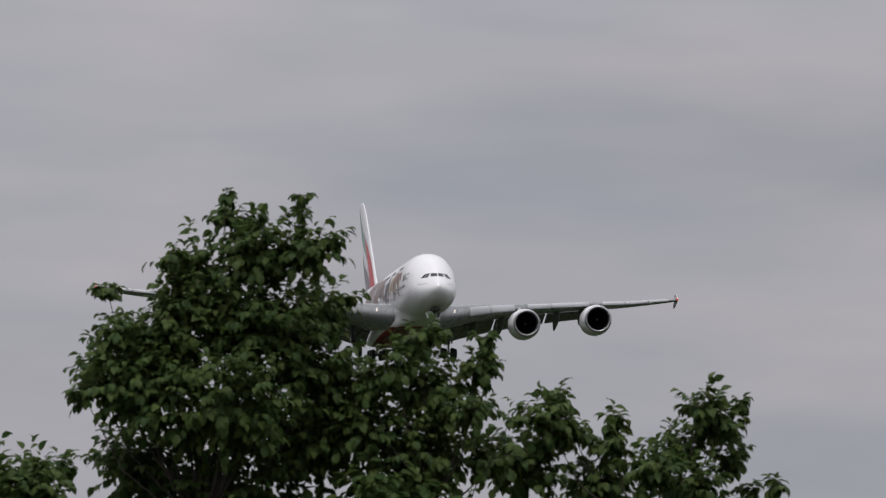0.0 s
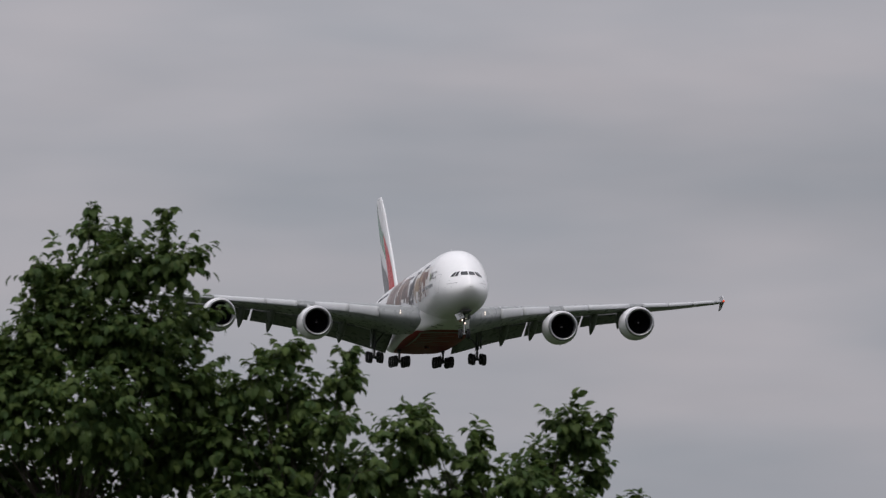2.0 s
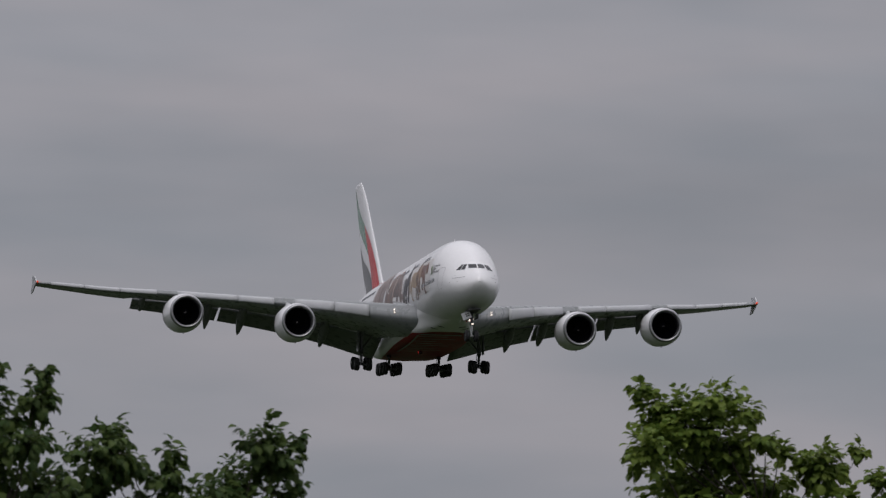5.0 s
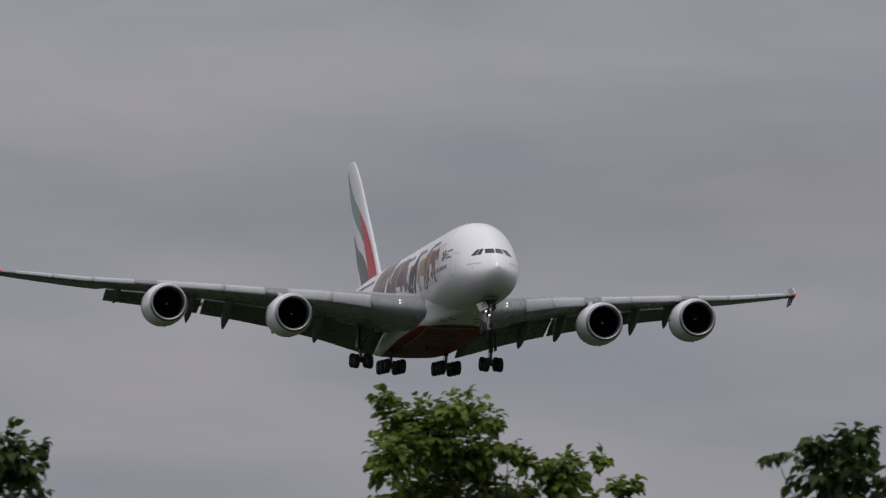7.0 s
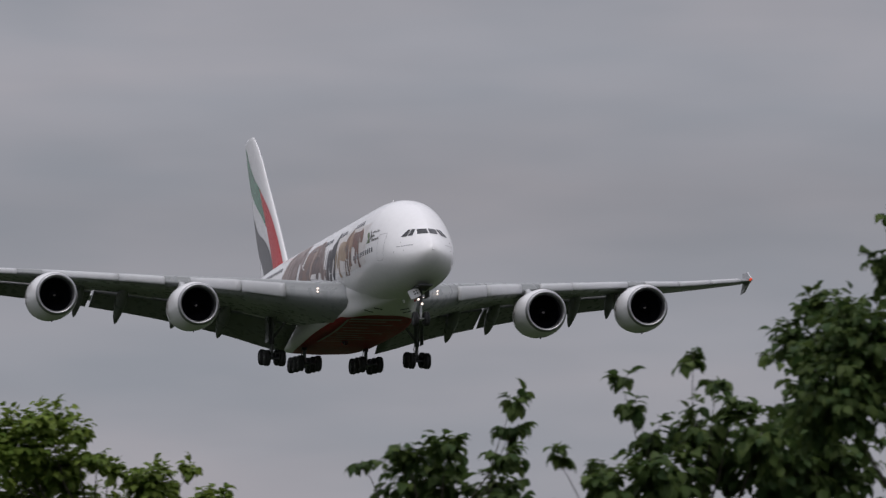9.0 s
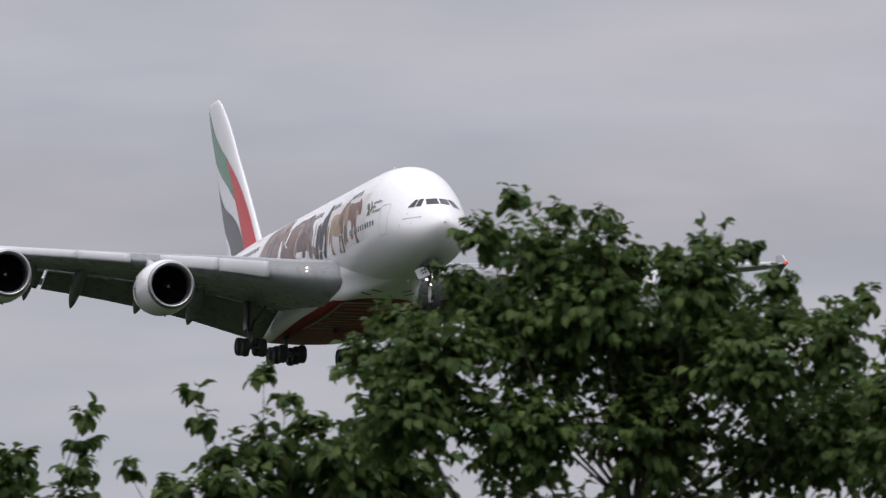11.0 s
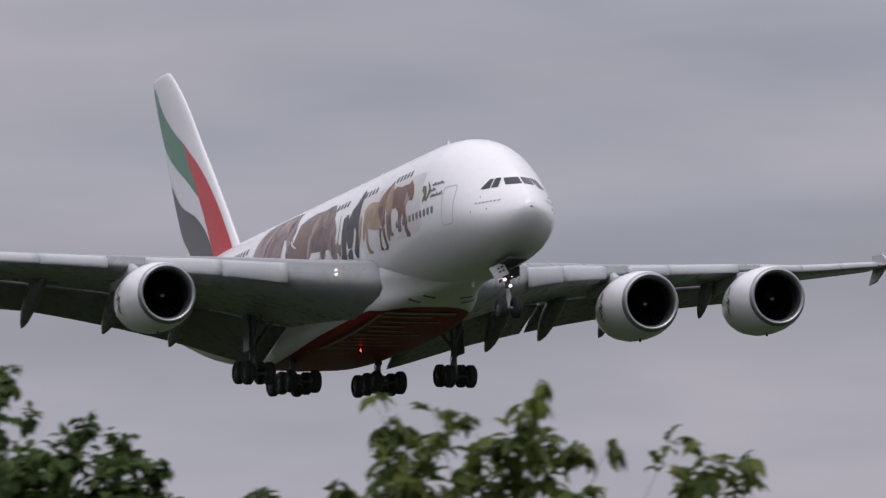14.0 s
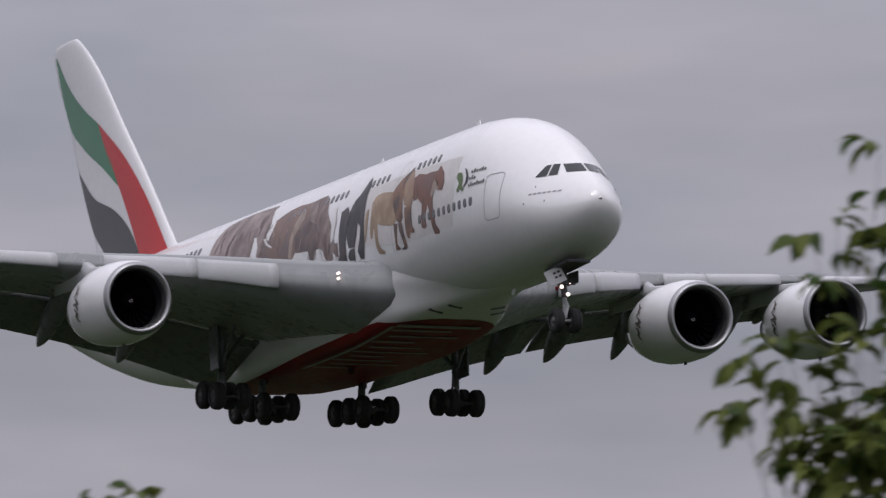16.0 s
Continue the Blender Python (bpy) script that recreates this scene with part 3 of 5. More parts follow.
def frame_print(name, y0, y1, z0, z1, side, width=0.05, r=0.25, label=""):
    """A rounded door seam on the skin."""
    pts, inner = [], []
    for cy, cz, a0 in ((y1 - r, z1 - r, 0), (y0 + r, z1 - r, 90), (y0 + r, z0 + r, 180), (y1 - r, z0 + r, 270)):
        for k in range(5):
            a = radians(a0 + 22.5 * k)
            pts.append((cy + r * math.cos(a), cz + r * math.sin(a)))
            inner.append((cy + (r - width) * math.cos(a), cz + (r - width) * math.sin(a)))
    dense_o, dense_i = [], []
    for k in range(len(pts)):
        a, b, c, d = pts[k], pts[(k + 1) % len(pts)], inner[k], inner[(k + 1) % len(pts)]
        for f in np.linspace(0, 1, 6)[:-1]:
            dense_o.append((a[0] + (b[0] - a[0]) * f, a[1] + (b[1] - a[1]) * f))
            dense_i.append((c[0] + (d[0] - c[0]) * f, c[1] + (d[1] - c[1]) * f))
    on = lambda p: (side * (body_x(p[0], p[1]) + 0.012), p[0], p[1])
    verts = [on(p) for p in dense_o] + [on(p) for p in dense_i]
    n = len(dense_o)
    me = mesh_of(name, verts, [(k, (k + 1) % n, n + (k + 1) % n, n + k) for k in range(n)], SEAM)
    return hold(name, me, fuselage, label)


for side in (1, -1):
    frame_print("cabin_door", -6.40, -5.05, -1.65, 0.64, side, 0.035, label="white cabin door outlined by a grey seam")
    frame_print("cabin_door", -17.0, -15.9, -1.55, 0.5, side, 0.02, label="white cabin door outlined by a grey seam")
    frame_print("upper_deck_door", -17.0, -16.1, 1.35, 2.9, side, 0.02, label="white upper-deck door outlined by a grey seam")
    for y, z in ((-2.9, -0.45), (-3.3, -1.25), (-2.1, -1.25)):
        x = body_x(y, z)
        me = mesh_of("air_probe", [p for r in lathe([(0, 0.05), (0.02, 0.045), (0.03, 0.015)], 10, "x") for p in r], grid_faces(3, 10, True), LOGO_GREY)
        hold("air_probe", me, fuselage, at=Matrix.Translation((side * x, y, z)) @ Matrix.Diagonal((side, 1, 1, 1)))


# ---- cockpit windows ----
def nose_ring(z):
    """The skin's outline at height z on one side, as (length, x, y) from the centre line."""
    y = -0.01
    while body_at(y)[0] <= z and y > -8:
        y -= 0.01
    pts, last, total = [], None, 0.0
    for k in range(160):
        yy = y - 4.5 * (k / 159) ** 2
        p = (body_x(yy, z) if k else 0.0, yy)
        if last:
            total += math.dist(p, last)
        pts.append((total, *p))
        last = p
    return np.array(pts)


def make_cockpit():
    def pane(a0, a1, z0, z1, side, slant0, slant1):
        rows, nz, na = [], 6, 8
        for i in range(nz + 1):
            fz = i / nz
            z = z0 + (z1 - z0) * fz
            ring = nose_ring(z)
            row = []
            for j in range(na + 1):
                fa = j / na
                lo, hi = a0 + slant0 * fz, a1 + slant1 * fz
                a = lo + (hi - lo) * fa
                x, y = np.interp(a, ring[:, 0], ring[:, 1]), np.interp(a, ring[:, 0], ring[:, 2])
                out = Vector((x * 0.6 + 0.05, 0.9, 0.55)).normalized() * 0.03
                row.append((side * (x + out.x), y + out.y, z + out.z))
            rows.append(row)
        sheet("cockpit_window", rows, GLASS_DARK, fuselage, "dark glossy cockpit pane", flip=side < 0)
    for side in (1, -1):
        pane(0.06, 1.06, 0.16, 0.63, side, 0.0, -0.14)
        pane(1.60, 2.10, 0.06, 0.66, side, -0.58, -0.72)
        pane(2.22, 2.86, 0.04, 0.64, side, -0.72, -1.10)


make_cockpit()


# ---- belly fairing with red underside ----
def make_belly():
    stations = [9.5, 13.0, 16.0, 19.0, 22.0, 26.0, 31.0, 37.0, 41.0, 45.0, 49.0]
    wide = pchip(stations, [1.0, 1.45, 2.05, 2.85, 3.50, 3.85, 3.95, 3.90, 3.62, 3.15, 2.1])
    low = pchip(stations, [-3.78, -3.98, -4.22, -4.50, -4.78, -5.02, -5.08, -5.05, -4.92, -4.45, -3.30])
    high = pchip(stations, [-3.3, -3.15, -2.75, -1.90, -1.3, -1.1, -0.9, -0.9, -1.2, -1.8, -2.2])
    box_x = pchip([0, 0.08, 0.2, 0.32, 0.5], [0.84, 0.97, 0.985, 0.80, 0.0])
    box_z = pchip([0, 0.08, 0.2, 0.32, 0.5], [0.0, 0.30, 0.74, 0.955, 1.0])
    def point(y, f):
        w, lo, hi = wide(-y), low(-y), high(-y)
        g = min(f, 1 - f)
        b = max(0.0, min(1.0, (-y - 13.0) / 6.0))
        ox = lambda q: b * box_x(q) + (1 - b) * math.cos(math.pi * q)
        x0 = body_x(y - BODY_AT[1], hi - BODY_AT[2]) - 0.06
        x = w * ox(g) + (x0 - w * ox(0.0)) * max(0.0, 1 - g / 0.22) ** 1.6
        z = b * box_z(g) + (1 - b) * math.sin(math.pi * g)
        return (math.copysign(x, 0.5 - f), y, hi + (lo - hi) * z)
    rows = [[point(y, k / 40) for k in range(41)] for y in np.linspace(-9.5, -49.0, 60)]
    fair = sheet("belly_fairing", rows, WHITE, plane, "white bulging wing-root belly fairing", flip=True)
    # the painted underside
    rows = []
    reach = pchip([18.0, 22.0, 28.0, 36.0, 47.0], [0.25, 0.25, 0.262, 0.305, 0.38])
    for step in np.linspace(0, 1, 46):
        row = []
        for k in range(33):
            side = abs(k / 16 - 1)
            y = -18.3 - 2.9 * side**2.5 * (1 - step) ** 3 - 28.7 * step
            edge = reach(-y)
            x, yy, z = point(y, edge + (1 - 2 * edge) * k / 32)
            row.append((x * 1.004, yy, z - 0.012))
        rows.append(row)
    red = sheet("red_underside", rows, BELLY_RED, fair, "red painted belly panel", flip=True)
    def flat_bar(y0, y1, x0, x1):
        r = []
        for y in np.linspace(y0, y1, 6):
            lo = low(-y)
            r.append([(x, y, lo - 0.03 + 0.0) for x in np.linspace(x0, x1, 4)])
        sheet("belly_lettering_bar", r, LETTER, fair)
    for k in range(9):
        y = -20.6 - 1.25 * k
        flat_bar(y, y - 0.26, (-0.6, -1.5, 0.3)[k % 3], 2.2 if k % 2 else 2.6)
    flat_bar(-19.6, -20.1, -1.8, 2.7)
    flat_bar(-20.0, -31.5, 2.7, 2.95)
    for y, f in ((-16.2, 0.36), (-16.2, 0.64), (-17.4, 0.33), (-17.4, 0.67)):
        p, q = Vector(point(y, f - 0.03)), Vector(point(y, f + 0.03))
        turn = math.degrees(math.atan2(q.z - p.z, q.x - p.x)) + (180 if q.x < p.x else 0)
        hold("air_inlet", boxes_mesh("air_inlet", [((0, 0, 0), (0.75, 0.2, 0.08), None)], DARK_METAL, 0.02), fair, at=Matrix.Translation((p + q) / 2) @ pose(0, 0, 0, 0, -turn, 0))


make_belly()


# ---- wings ----
SPAN = [0.0, 3.3, 5.4, 9.0, 15.0, 20.0, 26.0, 32.0, 36.5, 39.0, 39.75]
W_LE = pchip(SPAN, [-16.4, -19.2, -21.2, -24.3, -28.9, -32.2, -36.0, -39.9, -42.9, -44.7, -45.7])
W_TE = pchip(SPAN, [-38.2, -38.5, -38.7, -39.1, -40.2, -41.6, -43.8, -46.1, -47.8, -48.7, -48.9])
W_Z = pchip(SPAN, [-2.68, -2.34, -2.04, -1.42, -0.50, 0.20, 0.99, 1.68, 2.39, 2.80, 2.95])
W_THICK = pchip(SPAN, [0.15, 0.15, 0.145, 0.135, 0.115, 0.108, 0.10, 0.098, 0.095, 0.09, 0.06])
W_TWIST = pchip(SPAN, [2.6, 2.5, 2.4, 2.0, 1.6, 1.2, 0.8, 0.0, -0.5, -1.0, -1.0])


def foil(c, thick, n=18):
    """Half thickness at chord share c."""
    return 5 * thick * (0.2969 * math.sqrt(c) - 0.126 * c - 0.3516 * c**2 + 0.2843 * c**3 - 0.1015 * c**4)


def wing_point(x, c, up, gap=0.0):
    """On the wing at span x, chord share c; up 1 the upper, -1 the lower face."""
    le, te, z, th, tw = W_LE(x), W_TE(x), W_Z(x), W_THICK(x), radians(W_TWIST(x))
    chord = le - te
    camber = 0.02 * chord * (1 - (2 * c - 1) ** 2)
    root = max(0.0, 1 - (x - 2.6) / 9.5)
    deep = foil(c ** 0.68, th) * (1 - 0.22 * min(1.0, root * 1.3))
    if up < 0:
        # blunt nose and flat bottom towards the root
        deep = foil(c ** (1 - 0.3 * min(1.0, root * 1.5 + 0.35)), th * (1 + 0.6 * root * min(1.0, c / 0.2)))
    d, h = c * chord, camber + up * (deep * chord + gap)
    return (le - d * math.cos(tw) + h * math.sin(tw), z - d * math.sin(tw) + h * math.cos(tw))


def wing_rows(x0, x1, c0, c1, side, n=20, m=12, gap=0.0, move=None):
    rows = []
    for x in np.linspace(x0, x1, n):
        ring = []
        lo, hi = (c0(x), c1(x)) if callable(c0) else (c0, c1)
        f = [(1 - math.cos(math.pi * k / m)) / 2 for k in range(m + 1)]
        for up, order in ((1, f), (-1, f[::-1])):
            for k in order:
                y, z = wing_point(x, lo + (hi - lo) * k, up, gap)
                ring.append((side * x, y, z))
        if move:
            ring = [move(x, p) for p in ring]
        rows.append(ring)
    return rows


def canoe(length, r, drop, n=18):
    """A slim fairing, hugging the wing in front, its pointed tail hanging with the flap."""
    rows = []
    for k in range(n + 1):
        f = k / n
        w = r * math.sin(math.pi * min(1, f * 0.97 + 0.015)) ** 0.7
        deep = w * (1.1 + 0.9 * f)
        mid = -drop * f**2.1 - 0.25 * deep
        rows.append([(w * math.cos(a), -f * length, mid + deep * math.sin(a)) for a in (2 * math.pi * j / 12 for j in range(12))])
    return rows


def make_wing(side):
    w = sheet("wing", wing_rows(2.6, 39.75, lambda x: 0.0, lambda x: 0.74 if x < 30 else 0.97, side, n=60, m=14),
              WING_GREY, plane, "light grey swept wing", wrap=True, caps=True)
    # slats: a nose shell tilted forward and down, open behind
    def slat_rows(x0, x1, reach):
        rows = []
        for x in np.linspace(x0, x1, 8):
            py, pz = wing_point(x, reach, 1)
            skin = [wing_point(x, c, 1, 0.02) for c in reach * np.linspace(1, 0, 9)[:-1] ** 1.6] + [wing_point(x, c, -1, 0.02) for c in (0.0, 0.002, 0.005, 0.009)]
            cove = [(y - 0.14, z) for y, z in (wing_point(x, c, 1, -0.05) for c in (0.035, 0.05, 0.08))]
            ring = []
            for y, z in skin + cove:
                dy, dz = y - py, z - pz
                a = radians(-4)
                ring.append((side * x, py + dy * math.cos(a) - dz * math.sin(a) + 0.24, pz + dy * math.sin(a) + dz * math.cos(a) + 0.0))
            rows.append(ring)
        return rows
    for x0, x1, reach in ((7.6, 10.8, 0.2), (10.84, 14.6, 0.2), (16.6, 20.1, 0.2), (20.14, 26.0, 0.2), (28.0, 31.6, 0.18), (31.64, 35.1, 0.18), (35.14, 38.4, 0.18)):
        sheet("slat", slat_rows(x0, x1, reach), SLAT_GREY, w, "pale grey extended leading-edge slat", wrap=True, caps=True)
    # flaps: back and down
    def flap_move(x, p):
        chord = W_LE(x) - W_TE(x)
        a = radians(21)
        y0, z0 = wing_point(x, 0.74, 0)
        dy, dz = p[1] - y0, p[2] - z0
        back = min(1.2, 0.075 * chord)
        return (p[0], y0 - back + dy * math.cos(a) - dz * math.sin(a), z0 - 0.32 + dy * math.sin(a) + dz * math.cos(a))
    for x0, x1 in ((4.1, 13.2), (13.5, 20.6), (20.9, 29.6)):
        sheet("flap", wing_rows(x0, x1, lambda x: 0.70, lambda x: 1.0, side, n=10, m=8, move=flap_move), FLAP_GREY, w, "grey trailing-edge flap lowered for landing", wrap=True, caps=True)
    # white strips added in place of daylight showing through the flap gaps
    for x0, x1 in ((4.5, 5.3), (6.1, 8.6), (16.0, 18.2), (20.8, 22.6)):
        rows = []
        for x in np.linspace(x0, x1, 8):
            y, z = wing_point(x, 0.735, -1)
            rows.append([(side * x, y + 0.06, z - 0.05), (side * x, y - 0.05, z - 0.08), (side * x, y - 0.06, z - 0.03), (side * x, y + 0.05, z + 0.0)])
        sheet("gap_light_strip", rows, WHITE, w, "white strip standing in for daylight through the flap gap", wrap=True, caps=True)
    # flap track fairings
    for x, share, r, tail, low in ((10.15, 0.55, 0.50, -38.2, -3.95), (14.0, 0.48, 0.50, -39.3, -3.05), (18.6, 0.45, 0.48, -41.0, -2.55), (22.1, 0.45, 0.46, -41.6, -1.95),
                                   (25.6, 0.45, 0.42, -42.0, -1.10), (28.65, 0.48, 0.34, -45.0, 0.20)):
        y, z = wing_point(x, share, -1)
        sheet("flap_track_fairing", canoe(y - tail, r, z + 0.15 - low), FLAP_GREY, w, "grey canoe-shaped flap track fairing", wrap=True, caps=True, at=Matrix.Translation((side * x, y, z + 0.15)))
    # wing-tip fence
    prof = [(-45.1, 0.0), (-46.5, 0.9), (-48.2, 1.0), (-47.9, 0.2), (-48.9, -0.9), (-47.7, -0.85), (-46.2, -0.25)]
    z0 = W_Z(39.75)
    verts = [(side * (39.72 + dx), y, z0 + z * 0.92) for dx in (0.0, 0.12) for y, z in prof]
    n = len(prof)
    faces = [tuple(range(n)), tuple(range(n, 2 * n))[::-1]] + [(k, (k + 1) % n, n + (k + 1) % n, n + k) for k in range(n)]
    me = mesh_of("wingtip_fence", verts, faces, SLAT_GREY, smooth=False)
    fence = hold("wingtip_fence", me, w, "arrow-shaped grey wing-tip fence with a red edge")
    hold("navigation_light", mesh_of("navigation_light", [p for r in lathe([(-0.2, 0.02), (-0.15, 0.12), (0.15, 0.12), (0.22, 0.02)], 10) for p in r], grid_faces(4, 10, True), NAV_RED), w,
         "lit navigation light", at=Matrix.Translation((side * 39.7, -45.3, z0 + 0.05)))
    # landing light in the wing root
    y, z = wing_point(5.25, 0.0, 1)
    for dz in (0.14, -0.12):
        sheet("landing_light", lathe([(0.08, 0.001), (0.07, 0.04), (0.04, 0.065), (-0.10, 0.07)], 14), LAMP, w, "lit landing light in the wing root", wrap=True, at=Matrix.Translation((side * 5.25, y + 0.06, z + 0.04 + dz)))
    return w


wings = {s: make_wing(s) for s in (1, -1)}


# ---- engines ----
def make_blade():
    verts = []
    for i in range(6):
        f = i / 5
        r, tw = 0.42 + 1.03 * f, radians(25 + 35 * f)
        for e in (-1, 1):
            a = e * 0.20 * (0.6 + 0.4 * f) * math.sin(tw + 0.3) / r + 0.12 * math.sin(math.pi * f)
            verts.append((r * math.cos(a), -0.45 + e * 0.17 * math.cos(tw), r * math.sin(a)))
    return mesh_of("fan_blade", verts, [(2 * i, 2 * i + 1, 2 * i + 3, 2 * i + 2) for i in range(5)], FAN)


BLADE = make_blade()


def make_engine(x, y, z):
    """y is the spinner's station."""
    at = Matrix.Translation((x, y, z)) @ pose(0, 0, 0, -1.5) @ Matrix.Diagonal((1.045, 1.045, 1.045, 1))
    outer = [(0.92, 1.42), (1.02, 1.50), (1.04, 1.56), (1.00, 1.63), (0.80, 1.74), (0.40, 1.85), (-0.30, 1.94), (-1.4, 1.97), (-2.6, 1.90), (-3.7, 1.70), (-4.5, 1.45), (-4.5, 1.40)]
    nac = sheet("engine", lathe(outer[4:], 48), WHITE, plane, "white high-bypass turbofan engine nacelle", wrap=True, at=at)
    sheet("inlet_lip", lathe([(0.50, 1.36), (0.75, 1.38), (0.92, 1.43), (1.02, 1.50), (1.05, 1.57), (1.01, 1.64), (0.80, 1.741)], 48), BARE, nac, "polished metal inlet lip", wrap=True)
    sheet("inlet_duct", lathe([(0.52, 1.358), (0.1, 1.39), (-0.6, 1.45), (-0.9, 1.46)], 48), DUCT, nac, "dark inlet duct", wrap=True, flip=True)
    # fan, its back and spinner coloured near black for the shade inside the inlet
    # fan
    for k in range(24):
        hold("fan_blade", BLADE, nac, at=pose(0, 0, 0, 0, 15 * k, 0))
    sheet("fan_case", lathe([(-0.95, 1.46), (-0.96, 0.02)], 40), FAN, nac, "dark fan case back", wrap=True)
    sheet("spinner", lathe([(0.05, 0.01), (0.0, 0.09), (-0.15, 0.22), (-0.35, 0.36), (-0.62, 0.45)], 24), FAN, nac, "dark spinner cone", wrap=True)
    verts = []
    for k in range(14):
        a = 0.5 * k
        r = 0.015 + 0.007 * k
        for w in (-0.02, 0.02):
            verts.append(((r + w) * math.cos(a), 0.085 - 0.62 * (r + w), (r + w) * math.sin(a)))
    hold("spinner_spiral", mesh_of("spinner_spiral", verts, [(2 * i, 2 * i + 1, 2 * i + 3, 2 * i + 2) for i in range(13)], LETTER), nac, "white swirl painted on the spinner")
    sheet("exhaust", lathe([(-4.3, 1.2), (-5.2, 1.05), (-6.2, 0.78), (-6.2, 0.70), (-6.0, 0.55), (-7.2, 0.05)], 32), DULL_METAL, nac, "bare metal exhaust nozzle and plug", wrap=True)
    # faint marks on the cowl sides in place of lettering
    for s in (1, -1):
        for z0, z1, y0, bow, wd in ((0.95, 0.35, -2.35, 0.25, 0.09), (0.75, 0.45, -1.95, -0.2, 0.10), (0.30, -0.15, -2.25, 0.3, 0.11), (0.15, -0.30, -1.85, -0.15, 0.09),
                                    (-0.20, -0.60, -2.3, 0.2, 0.12), (-0.45, -0.85, -1.95, -0.25, 0.10), (0.05, -0.05, -2.05, 0.0, 0.45)):
            rows = []
            for f in np.linspace(0, 1, 8):
                q = z0 + (z1 - z0) * f
                yc = y0 + bow * math.sin(math.pi * f)
                row = []
                for e in (-0.5, 0.0, 0.5):
                    row.append((s * math.sqrt(1.985**2 - q * q), yc + e * wd * 1.5, q))
                rows.append(row)
            sheet("cowl_lettering_bar", rows, COWL_MARK, nac, flip=s > 0)
    # pylon from the nacelle up to the wing
    ax = abs(x)
    rows = []
    for f in np.linspace(0, 1, 9):
        yy = -1.6 - 8.0 * f
        wy, wz = wing_point(ax, 0.02, 0)
        top = 1.80 + (wz - z - 0.45 - 1.80) * min(1.0, f * 1.6)
        if y + yy < wy:
            top = wz - z - 0.1 - 0.35 * (f - 0.4)
        low = 1.55 - 0.4 * f if f < 0.5 else 1.35 - 0.0 * f
        wdt = 0.04 + 0.20 * math.sin(math.pi * min(1, f + 0.12))
        rows.append([(-wdt, yy, low), (-wdt, yy, top), (0, yy, top + 0.08), (wdt, yy, top), (wdt, yy, low)])
    sheet("pylon", rows, SLAT_GREY, nac, "grey engine pylon", wrap=True, caps=True)
    # strake and drain mast
    hold("drain_mast", boxes_mesh("drain_mast", [((0, -1.0, -2.02), (0.06, 0.22, 0.16), None)], DARK_METAL, 0.01), nac)
    return nac


for s in (1, -1):
    make_engine(s * 15.25, -23.7, -3.17)
    make_engine(s * 26.1, -30.6, -1.64)


# ---- fin and tailplanes ----
FIN_Z, FIN_H = 3.3, 14.4
FIN_LE = pchip([3.3, 4.67, 8.37, 11.76, 17.4, 17.82], [-52.8, -54.1, -57.4, -60.6, -66.5, -67.3])
FIN_TE = pchip([3.3, 6.96, 8.14, 10.53, 13.1, 17.45, 17.72, 17.82], [-64.3, -65.6, -66.3, -67.45, -68.5, -70.5, -70.3, -69.7])


def fin_point(z, c, side, proud=0.0):
    le, te = FIN_LE(z), FIN_TE(z)
    chord = le - te
    return (side * (foil(c, 0.07) * chord + proud), le - c * chord, z)


def make_fin():
    rows, m = [], 14
    for z in list(np.linspace(3.3, 17.3, 26)) + [17.42, 17.56, 17.68, 17.76, 17.82]:
        f = [(1 - math.cos(math.pi * k / m)) / 2 for k in range(m + 1)]
        rows.append([fin_point(z, c, 1) for c in f] + [fin_point(z, c, -1) for c in f[::-1]])
    fin = sheet("fin", rows, WHITE, plane, "white tail fin painted with a waving flag", wrap=True, caps=True)
    red_f = pchip([3.4, 4.57, 8.08, 10.49, 12.7], [-53.8, -54.8, -57.9, -60.6, -64.0])
    red_b = pchip([3.4, 4.82, 6.44, 8.67, 11.06, 12.7], [-57.8, -58.5, -59.5, -61.05, -62.95, -64.05])
    green_f = pchip([8.9, 10.56, 12.58, 13.61, 15.25, 17.22], [-61.25, -62.4, -63.9, -65.8, -68.2, -70.1])
    green_b = pchip([8.9, 10.32, 11.52, 13.1, 17.22], [-61.27, -63.7, -66.1, -68.4, -70.3])
    black_f = pchip([3.4, 4.82, 6.38, 7.77, 8.84, 10.53], [-57.85, -58.5, -59.85, -62.1, -65.1, -67.35])
    black_b = pchip([3.4, 5.62, 6.96, 8.14, 10.53], [-62.2, -63.86, -65.5, -66.25, -67.42])
    for side in (1, -1):
        for mat, lo, hi, front, back in ((RED, 3.4, 12.7, red_f, red_b), (GREEN, 8.9, 17.2, green_f, green_b), (BLACK, 3.4, 10.5, black_f, black_b)):
            rows = []
            for z in np.linspace(lo, hi, 40):
                le, chord = FIN_LE(z), FIN_LE(z) - FIN_TE(z)
                a = (le - front(z)) / chord
                b = min(0.998, max((le - back(z)) / chord, a + 0.001))
                rows.append([fin_point(z, a + (b - a) * k / 8, side, 0.02) for k in range(9)])
            sheet("flag_band", rows, mat, fin, {RED: "red flag stripe", GREEN: "green flag band", BLACK: "black flag band"}[mat], flip=side > 0)


make_fin()


